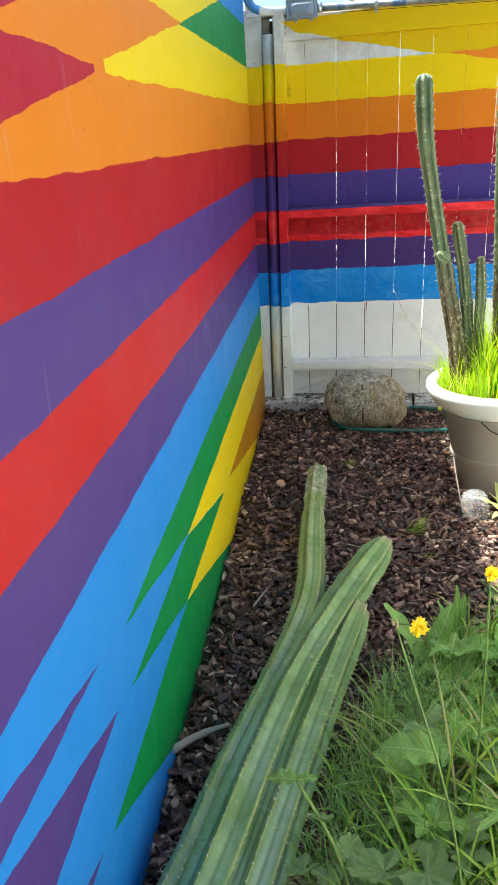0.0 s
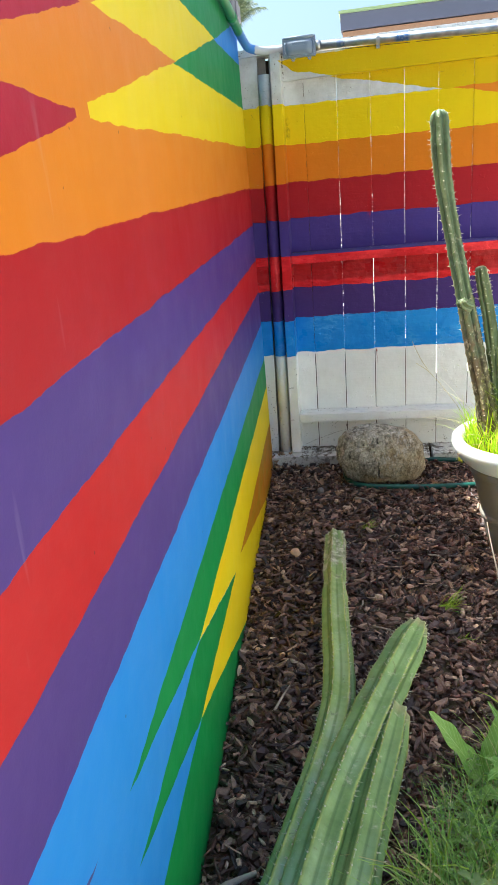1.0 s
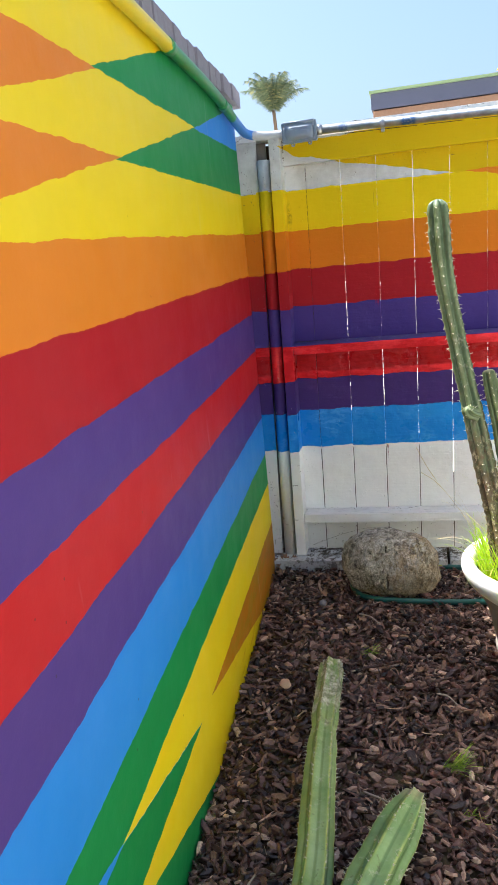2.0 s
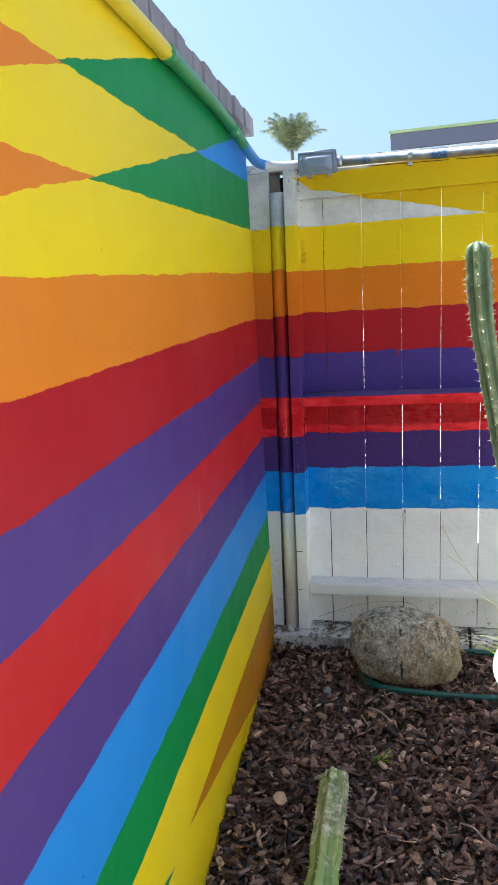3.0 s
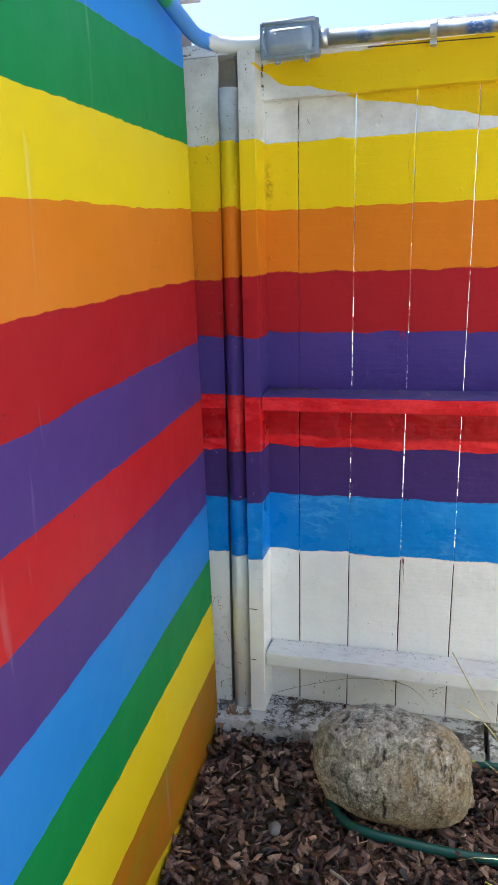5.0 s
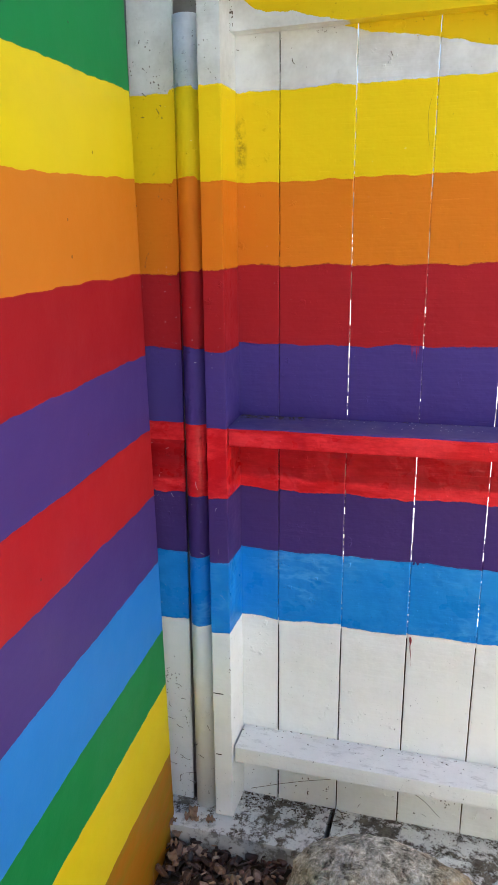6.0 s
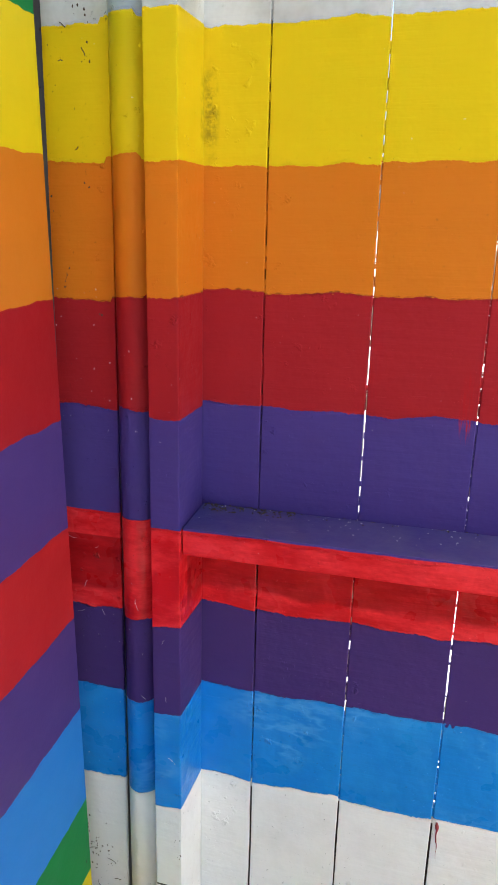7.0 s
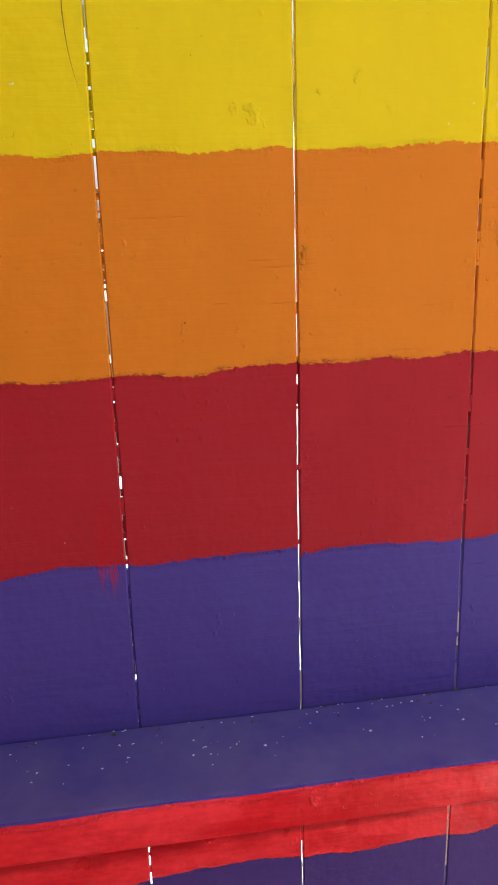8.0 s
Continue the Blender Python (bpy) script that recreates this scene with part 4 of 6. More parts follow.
bpy.context.view_layer.update()

ledge = thing("ledge", "old concrete footing with flaking white paint", "ledge", kind="structure")
for x0, x1 in ((-0.30, 0.262), (0.272, 0.672), (0.684, 1.3), (1.31, 2.29)):
    bm = box(x0, x1, 3.452, 3.66, -0.05, 0.046, 0.006, 2)
    part("kerb_block", bm, LEDGE, ledge)
# dark block added to stop bright ground showing through the joints
part("joint_blocker", box(0.266, 0.69, 3.56, 3.655, -0.05, 0.040), SOIL, ledge)

# ------------------------------------------------------------------ conduit, junction box
run = thing("conduit_run", "thick electrical conduit along the wall top and fence", "conduit")
wy = lambda y, z, off: (wall_x(y) + off, y, z)
path = smooth_path([wy(-5.6, 1.955, .022), wy(-2, 1.955, .022), wy(0, 1.955, .022), wy(1.5, 1.953, .022), wy(2.6, 1.955, .022), wy(3.0, 1.950, .022), wy(3.2, 1.934, .024), wy(3.36, 1.905, .034), (-0.050, 3.455, 1.884), (0.0, 3.505, 1.875), (0.05, 3.520, 1.874), (0.085, 3.522, 1.874)], 8)
part("painted_tube", sweep(path, 0.0175, 20), CONDUIT, run, smooth=True)
straight = [Vector((0.20, 3.522, 1.872)), Vector((1.2, 3.522, 1.848)), Vector((2.31, 3.522, 1.8295))]
part("bare_tube", sweep(straight, 0.0165, 20), GALV, run, "bare galvanised tube splashed with blue paint", smooth=True)
part("coupling", sweep([Vector((0.222, 3.522, 1.8715)), Vector((0.244, 3.522, 1.871))], 0.0205, 20), GALV, run, smooth=True)
for x in (0.475, 1.3):
    bm = bmesh.new()
    sweep([Vector((x, 3.522, 1.872 - 0.024 * (x - .2))), Vector((x + 0.014, 3.522, 1.872 - 0.024 * (x - .2)))], 0.0195, 20, bm=bm)
    add_box(bm, x, x + 0.014, 3.530, 3.556, 1.836, 1.856)
    part("strap", bm, GALV, run)
for y, z in ((2.36, 1.9545), (3.10, 1.943)):
    part("sleeve", sweep([Vector(wy(y, z, .022)), Vector(wy(y + .045, z - (.004 if y > 3 else 0), .022))], 0.0202, 20), CONDUIT, run, smooth=True)

jb = thing("junction_box", "blue-grey metal weatherproof junction box on the fence top", "junction box")
part("body", box(0.089, 0.223, 3.502, 3.548, 1.836, 1.906, 0.008, 3), GREYBOX, jb)
part("cover", box(0.086, 0.226, 3.495, 3.5015, 1.832, 1.910, 0.005, 2), GREYBOX, jb)
# flip lid: a flat rim round a bulging front
part("lid_rim", box(0.094, 0.218, 3.490, 3.4945, 1.838, 1.905, 0.003, 2), GREYBOX, jb)
lid = bmesh.new()
LX, LZ = 22, 12
grid = []
for a in range(LX + 1):
    for b in range(LZ + 1):
        u, w = a / LX, b / LZ
        zz = 1.842 + 0.054 * w
        half = 0.052 + 0.004 * math.sin(math.pi * w)
        swell = min(1.0, 5 * u, 5 * (1 - u)) ** .5 * min(1.0, 4 * w, 6 * (1 - w)) ** .5
        grid.append(lid.verts.new((0.156 + (2 * u - 1) * half, 3.4898 - 0.013 * swell * (0.55 + 0.45 * math.sin(math.pi * (0.15 + 0.7 * (1 - w)))), zz)))
for a in range(LX):
    for b in range(LZ):
        o = a * (LZ + 1) + b
        lid.faces.new((grid[o], grid[o + LZ + 1], grid[o + LZ + 2], grid[o + 1]))
part("flip_lid", lid, GREYBOX, jb, smooth=True)
for zz, x0, x1 in ((1.886, .128, .188), (1.880, .124, .176), (1.874, .132, .190)):
    part("embossed_line", box(x0, x1, 3.4762, 3.4790, zz - .0008, zz + .0008, 0.0005), GREYBOX, jb)
for sg in (-1, 1):
    ear = [Vector((0.156 + sg * (0.0575 + 0.005 * math.sin(math.pi * u)), 3.489, 1.846 + 0.044 * u)) for u in (0, .2, .4, .6, .8, 1)]
    part("lid_ear", sweep(ear, 0.0022, 8), GREYBOX, jb, smooth=True)
part("hinge", sweep([Vector((0.094, 3.490, 1.9065)), Vector((0.218, 3.490, 1.9065))], 0.0055, 12), GREYBOX, jb, smooth=True)
for x in (0.128, 0.197):
    ring = [Vector((x + 0.0055 * math.cos(q * math.pi / 8), 3.498, 1.826 + 0.0055 * math.sin(q * math.pi / 8))) for q in range(17)]
    part("lug", sweep(ring, 0.0026, 8), GREYBOX, jb, smooth=True)

# ------------------------------------------------------------------ boulder, hose
def boulder():
    bm = bmesh.new()
    bmesh.ops.create_icosphere(bm, subdivisions=6, radius=1.0)
    for v in bm.verts:
        n = v.co.normalized()
        p = Vector((abs(n.x) ** 0.86 * math.copysign(1, n.x), abs(n.y) ** 0.86 * math.copysign(1, n.y), abs(n.z) ** (0.84 if n.z > 0 else 0.98) * math.copysign(1, n.z)))
        q = 1 + 0.07 * noise.noise(n * 1.7 + Vector((3, 1, 5))) + 0.035 * noise.noise(n * 4.5) + 0.018 * noise.noise(n * 12) + 0.010 * noise.noise(n * 30)
        flute = abs(noise.noise(Vector((n.x * 5.0, n.y * 5.0, n.z * 1.4)) + Vector((7, 2, 1))))
        q -= 0.040 * max(0.0, 1 - flute / 0.10) ** 2 * max(0.0, noise.noise(n * 2.3 + Vector((1, 8, 2))) + 0.35) + 0.007 * noise.noise(n * 55)
        p = p * q
        p.x *= 0.199 * (1.0 + 0.02 * p.z)
        p.y *= 0.119
        p.z = p.z * 0.147 + 0.016 * p.x / 0.2 * -1
        v.co = p
    return bm


rock = tagged(part("boulder", boulder(), ROCK, smooth=True), "rounded grey granite boulder with pale mottling", "boulder")
rock.location = (0.434, 3.262, 0.114)
hose = thing("garden_hose", "dark green rubber garden hose looped round a boulder", "hose")
hp = smooth_path([(2.2, 3.40, .014), (1.4, 3.40, .013), (0.98, 3.410, .013), (0.84, 3.428, .013), (0.63, 3.462, .013), (0.46, 3.466, .012), (0.35, 3.42, .012), (0.275, 3.33, .012), (0.285, 3.225, .012), (0.352, 3.152, .012), (0.50, 3.128, .013), (0.65, 3.122, .013), (0.82, 3.130, .013), (1.3, 3.18, .012), (2.2, 3.1, .012)], 10)
part("tube", sweep(hp, 0.0118, 14, profile=lambda a, u: 1 + 0.03 * math.cos(7 * a)), HOSE, hose, smooth=True)
part("fitting", sweep([Vector((0.628, 3.4615, .013)), Vector((0.648, 3.4595, .013))], lambda u: 0.0142 - 0.0014 * u, 14), FITTING, hose, "yellow-green plastic collar", smooth=True)
part("fitting", sweep([Vector((0.800, 3.4345, .013)), Vector((0.822, 3.4310, .013))], lambda u: 0.0140 - 0.0012 * u, 14), FITTING, hose, "yellow-green plastic collar", smooth=True)


# ------------------------------------------------------------------ cacti
def ribbed(points, radius, ribs, depth, name, material, parent, twist=0.0, rounded_end=True, sides_per=8, taper=1.0, wool=0.0014, label="", spines=0, seed=1, rough_n=0.05, spine_len=1.0, plump=False, gap=0.017, knob=0.0):
    """A ribbed cactus column along the points, with its rib and length stored for the material."""
    rn = random.Random(seed)
    sides = ribs * sides_per
    n = len(points)
    total = sum((b - a).length for a, b in zip(points, points[1:]))
    pitch = max(1, round(gap / (total / (n - 1))))

    def shape(a, u):
        if plump:
            # broad round ribs parted by narrow furrows, with a knob under every tuft
            turn = ribs * (a + twist * u) / 2
            lump = knob * abs(math.cos(turn)) ** 3 * math.cos(2 * math.pi * (u * (n - 1) + 2 * round(turn / math.pi)) / pitch)
            return 1 - depth * (1 - abs(math.cos(turn)) ** 0.62) + lump
        return 1 - depth * abs(math.sin(ribs * (a + twist * u) / 2)) ** 0.88

    def rad(u):
        r = radius(u) if callable(radius) else radius
        r *= 1 + rough_n * (noise.noise(Vector((u * total * 14, seed * 3.7, 0))) + 0.6 * noise.noise(Vector((u * total * 40, seed * 1.7, 2))))
        d = (1 - u) * total
        if d < 0.16:
            r *= taper + (1 - taper) * math.sin(d / 0.16 * math.pi / 2)
        if rounded_end and d < r:
            r *= math.sqrt(max(0.0, 1 - (1 - d / r) ** 2)) * 0.97 + 0.03
        return r

    bm = sweep(points, rad, sides, shape, caps=True)
    bm.normal_update()
    rib_l = bm.verts.layers.float.new("rib")
    al_l = bm.verts.layers.float.new("along")
    bm.verts.ensure_lookup_table()
    for i in range(n):
        for k in range(sides):
            v = bm.verts[i * sides + k]
            turn = ribs * (2 * math.pi * k / sides + twist * i / (n - 1)) / 2
            v[rib_l] = abs(math.cos(turn)) if plump else 1 - abs(math.sin(turn))
            v[al_l] = i / (n - 1)
    crest_pts = []
    for i in range(1, n - 1):
        if rounded_end and (1 - i / (n - 1)) * total < 0.012:
            continue
        for q in range(ribs):
            if (i + q * 2) % pitch:
                continue
            k = round((2 * math.pi * q / ribs - twist * i / (n - 1)) / (2 * math.pi) * sides) % sides
            v = bm.verts[i * sides + k]
            out = (v.co - points[i]).normalized()
            crest_pts.append((v.co.copy(), v.normal.copy() if v.normal.dot(out) > 0 else -v.normal))
    ob = part(name, bm, material, parent, label, smooth=True)
    if spines:
        vs, fs = [], []
        for p, nrm in crest_pts:
            if rn.random() > spines:
                continue
            # a small woolly areole
            e = Vector((rn.gauss(0, 1), rn.gauss(0, 1), rn.gauss(0, 1))).normalized()
            a, b = nrm.cross(e).normalized(), nrm.cross(nrm.cross(e)).normalized()
            r0 = wool * rn.uniform(0.5, 1.1)
            o = len(vs)
            c = p + nrm * 0.0006
            vs += [c + a * r0, c + b * r0, c - a * r0, c - b * r0, c + nrm * 0.0022]
            fs += [(o, o + 1, o + 4), (o + 1, o + 2, o + 4), (o + 2, o + 3, o + 4), (o + 3, o, o + 4)]
            for _ in range(rn.choice((1, 2, 3, 4))):
                d = (nrm + 0.8 * Vector((rn.gauss(0, .5), rn.gauss(0, .5), rn.gauss(0, .5)))).normalized()
                ln = rn.uniform(0.005, 0.019) * spine_len
                s1 = d.cross(Vector((0.3, 0.2, 1))).normalized() * 0.0008
                s2 = d.cross(s1).normalized() * 0.0008
                o = len(vs)
                vs += [p + s1, p - 0.5 * s1 + s2, p - 0.5 * s1 - s2, p + d * ln]
                fs += [(o, o + 1, o + 3), (o + 1, o + 2, o + 3), (o + 2, o, o + 3)]
        if vs:
            sp = raw("spine_tuft", vs, fs, SPINE, ob, "pale short spines along the ribs")
            tagged(sp, kind="stuff")
    return ob


def log(points, radius, seed, label, ribs=6, depth=0.30, twist=0.3, dry=False, taper=1.0):
    t = thing("cactus_log", label, "cactus log", group="cut cactus columns on the mulch")
    ps = smooth_path(points, 34)
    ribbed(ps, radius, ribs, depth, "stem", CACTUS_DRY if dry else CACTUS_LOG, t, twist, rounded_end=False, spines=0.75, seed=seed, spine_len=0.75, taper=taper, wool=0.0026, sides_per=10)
    if dry:
        # the torn, dried end
        e, d = ps[-1], (ps[-1] - ps[-2]).normalized()
        bm = bmesh.new()
        rn = random.Random(seed)
        side = d.cross(Vector((0, 0, 1))).normalized()
        upv = side.cross(d)
        for _ in range(46):
            a = rn.uniform(0, 6.28)
            rr = 0.036 * math.sqrt(rn.random())
            q = e + side * math.cos(a) * rr + upv * math.sin(a) * rr * 0.8
            sweep([q - d * 0.02, q + d * rn.uniform(0.0, 0.022)], rn.uniform(0.0025, 0.005), 5, bm=bm)
        part("torn_flesh", bm, FLESH, t, "pale dried fibres at the torn end")
    return t


log([(0.055, 0.12, .050), (0.110, 0.40, .052), (0.172, 0.69, .053), (0.212, 0.96, .052), (0.258, 1.22, .050), (0.302, 1.50, .048), (0.310, 1.70, .046), (0.286, 2.01, .045), (0.268, 2.30, .043), (0.258, 2.585, .041)],
    lambda u: 0.054 - 0.012 * u - 0.006 * math.exp(-((u - .865) / .014) ** 2), 3, "long pale green cut cactus column with a dried grey end", ribs=6, depth=0.27, dry=True)
log([(0.125, 0.05, .085), (0.172, 0.36, .082), (0.228, 0.68, .078), (0.268, 0.97, .073), (0.318, 1.25, .069), (0.378, 1.48, .064), (0.450, 1.72, .060), (0.534, 1.972, .056)],
    lambda u: 0.063 - 0.006 * u, 5, "thick green cut cactus column with deep ribs", ribs=7, depth=0.27, twist=0.25, taper=0.52)
log([(0.215, 0.05, .056), (0.258, 0.36, .056), (0.306, 0.70, .055), (0.346, 0.97, .054), (0.396, 1.27, .053), (0.458, 1.590, .051)],
    lambda u: 0.054 - 0.004 * u, 8, "green cut cactus column with a blunt rounded end", ribs=7, depth=0.26, twist=0.2, taper=0.74)

# ------------------------------------------------------------------ pot with living cacti
PX, PY = 0.950, 2.560
pot = thing("plant_pot", "large taupe plastic plant pot with a wide white rim", "plant pot", at=(PX, PY, 0))
body = [(0.118, 0.0), (0.128, 0.012), (0.152, 0.140), (0.1525, 0.143), (0.161, 0.146), (0.163, 0.150), (0.163, 0.160), (0.161, 0.164), (0.1575, 0.166), (0.158, 0.169), (0.190, 0.312), (0.191, 0.315), (0.199, 0.318), (0.201, 0.322), (0.203, 0.352), (0.196, 0.352)]
part("body", lathe(body, 56), POT_PLASTIC, pot, smooth=True)
rim = [(0.198, 0.345), (0.212, 0.352), (0.236, 0.374), (0.254, 0.398), (0.262, 0.420), (0.260, 0.436), (0.250, 0.445), (0.236, 0.446), (0.224, 0.438), (0.216, 0.420), (0.212, 0.380)]
part("rim", lathe(rim, 64), POT_RIM, pot, "thick flared white rim", smooth=True)
soil = bmesh.new()
bmesh.ops.create_circle(soil, cap_ends=True, segments=40, radius=0.214)
for v in soil.verts:
    v.co.z = 0.405
part("potting_soil", soil, SOIL, pot, "dark soil filling the pot")

big = thing("columnar_cactus", "tall leaning green columnar cactus with a corky brown base", "cactus", group="cacti in the pot")
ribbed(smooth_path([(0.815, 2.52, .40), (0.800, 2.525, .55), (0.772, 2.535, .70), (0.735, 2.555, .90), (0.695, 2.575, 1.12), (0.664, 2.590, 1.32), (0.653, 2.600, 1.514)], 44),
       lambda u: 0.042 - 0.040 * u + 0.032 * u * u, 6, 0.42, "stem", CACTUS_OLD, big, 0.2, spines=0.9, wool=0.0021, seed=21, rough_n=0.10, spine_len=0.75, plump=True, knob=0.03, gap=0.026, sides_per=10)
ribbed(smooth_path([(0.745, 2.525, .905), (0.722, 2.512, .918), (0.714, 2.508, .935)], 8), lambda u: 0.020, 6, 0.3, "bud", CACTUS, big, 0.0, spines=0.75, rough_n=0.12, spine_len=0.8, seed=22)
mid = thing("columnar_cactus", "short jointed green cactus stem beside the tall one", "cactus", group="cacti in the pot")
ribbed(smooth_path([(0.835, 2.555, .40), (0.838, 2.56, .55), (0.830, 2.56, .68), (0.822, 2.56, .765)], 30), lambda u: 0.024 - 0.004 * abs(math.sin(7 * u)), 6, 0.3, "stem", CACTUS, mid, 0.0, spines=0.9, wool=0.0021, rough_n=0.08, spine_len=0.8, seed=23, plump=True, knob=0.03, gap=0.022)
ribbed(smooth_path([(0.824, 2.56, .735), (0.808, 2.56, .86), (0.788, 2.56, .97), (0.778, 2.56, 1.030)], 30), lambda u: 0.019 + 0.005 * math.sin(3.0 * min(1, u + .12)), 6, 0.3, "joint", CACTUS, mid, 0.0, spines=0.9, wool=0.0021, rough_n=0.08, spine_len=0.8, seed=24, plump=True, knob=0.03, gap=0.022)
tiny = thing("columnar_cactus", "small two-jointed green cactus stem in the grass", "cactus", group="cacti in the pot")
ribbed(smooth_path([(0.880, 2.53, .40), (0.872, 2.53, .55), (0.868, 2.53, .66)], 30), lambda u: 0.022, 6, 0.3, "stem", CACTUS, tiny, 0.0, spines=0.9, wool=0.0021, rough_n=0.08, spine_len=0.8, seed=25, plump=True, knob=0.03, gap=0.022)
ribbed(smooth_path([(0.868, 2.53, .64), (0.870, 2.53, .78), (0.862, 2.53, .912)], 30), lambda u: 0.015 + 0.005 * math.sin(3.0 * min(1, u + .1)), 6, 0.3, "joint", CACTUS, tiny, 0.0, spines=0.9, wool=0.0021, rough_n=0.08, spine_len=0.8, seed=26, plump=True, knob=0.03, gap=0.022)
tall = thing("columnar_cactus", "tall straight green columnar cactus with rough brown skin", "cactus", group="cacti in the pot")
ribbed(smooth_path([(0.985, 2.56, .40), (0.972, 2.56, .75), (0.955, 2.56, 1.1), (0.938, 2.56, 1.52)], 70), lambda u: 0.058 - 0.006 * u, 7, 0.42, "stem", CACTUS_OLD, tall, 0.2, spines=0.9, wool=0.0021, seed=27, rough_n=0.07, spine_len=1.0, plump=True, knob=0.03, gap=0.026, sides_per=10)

rng = np.random.default_rng(5)
rows = []
for _ in range(2100):
    a, r = rng.uniform(0, 2 * np.pi), 0.208 * math.sqrt(rng.random())
    x, y = PX + r * math.cos(a), PY + r * math.sin(a)
    rows.append((x, y, 0.405, rng.uniform(0.06, 0.13) + 0.17 * rng.random() ** 2 * (0.4 + 0.6 * (x > PX - 0.08)), rng.uniform(0.002, 0.005), rng.uniform(0, 6.28), rng.uniform(0, 0.5), rng.uniform(0.1, 1.3)))
for _ in range(520):
    x, y = PX + rng.uniform(-0.08, 0.19), PY + rng.uniform(-0.14, 0.14)
    rows.append((x, y, 0.405, rng.uniform(0.20, 0.40), rng.uniform(0.003, 0.006), rng.uniform(0, 6.28), rng.uniform(0, 0.3), rng.uniform(0.1, 1.0)))
v, f = blades(rows)
tagged(raw("potted_grass", v, f, POTGRASS), "bright yellow-green grass growing in the pot", "grass", kind="stuff")
rows = []
for a, l, lean, curl in ((3.3, .30, .35, 1.6), (2.9, .26, .5, 1.9), (3.6, .22, .3, 2.4), (3.0, .34, .15, 0.9), (3.45, .18, .6, 2.8), (2.6, .30, .3, 1.2), (3.2, .40, .1, .7)):
    rows.append((PX - 0.16 + 0.03 * math.cos(a * 7), PY - 0.03 + 0.05 * math.sin(a * 5), 0.41, l, 0.0026, a, lean, curl))
v, f = blades(rows, 8)
for pts_ in ([(.80, 2.60, .41), (.70, 2.70, .545), (.612, 2.785, .651), (.566, 2.766, .749)], [(.79, 2.58, .41), (.70, 2.68, .55), (.63, 2.735, .632), (.579, 2.733, .673)]):
    tagged(part("grass_stalk", sweep(smooth_path([Vector(p_) for p_ in pts_], 14), lambda u: 0.0004 + (0.0008 * abs(math.sin(46 * u)) if u > .6 else 0), 6), STRAW), "thin dry grass stalk with seeds leaning out of the pot", "grass stalk", group="dry stalks in the pot")
tagged(raw("dry_grass", v, f, STRAW), "dry straw-coloured grass arching out of the pot", "grass", kind="stuff")

# clear plastic cup upside down beside the pot
cup = thing("plastic_cup", "scuffed clear plastic cup upside down on the mulch", "cup", at=(0.861, 2.300, 0.0))
prof = [(0.056, 0.003), (0.058, 0.006), (0.055, 0.014), (0.050, 0.056), (0.045, 0.080), (0.034, 0.091), (0.012, 0.095), (0.001, 0.096)]
ob = part("shell", lathe(prof, 32), CLEAR, cup, smooth=True)
mod = ob.modifiers.new("thickness", "SOLIDIFY")
mod.thickness = 0.0015


# ------------------------------------------------------------------ weeds and lawn edge
def lawn_edge(y):
    """How near to the logs the lawn reaches."""
    return 0.40 + 0.06 * (y - 0.75) + 0.50 * max(0.0, y - 1.10)


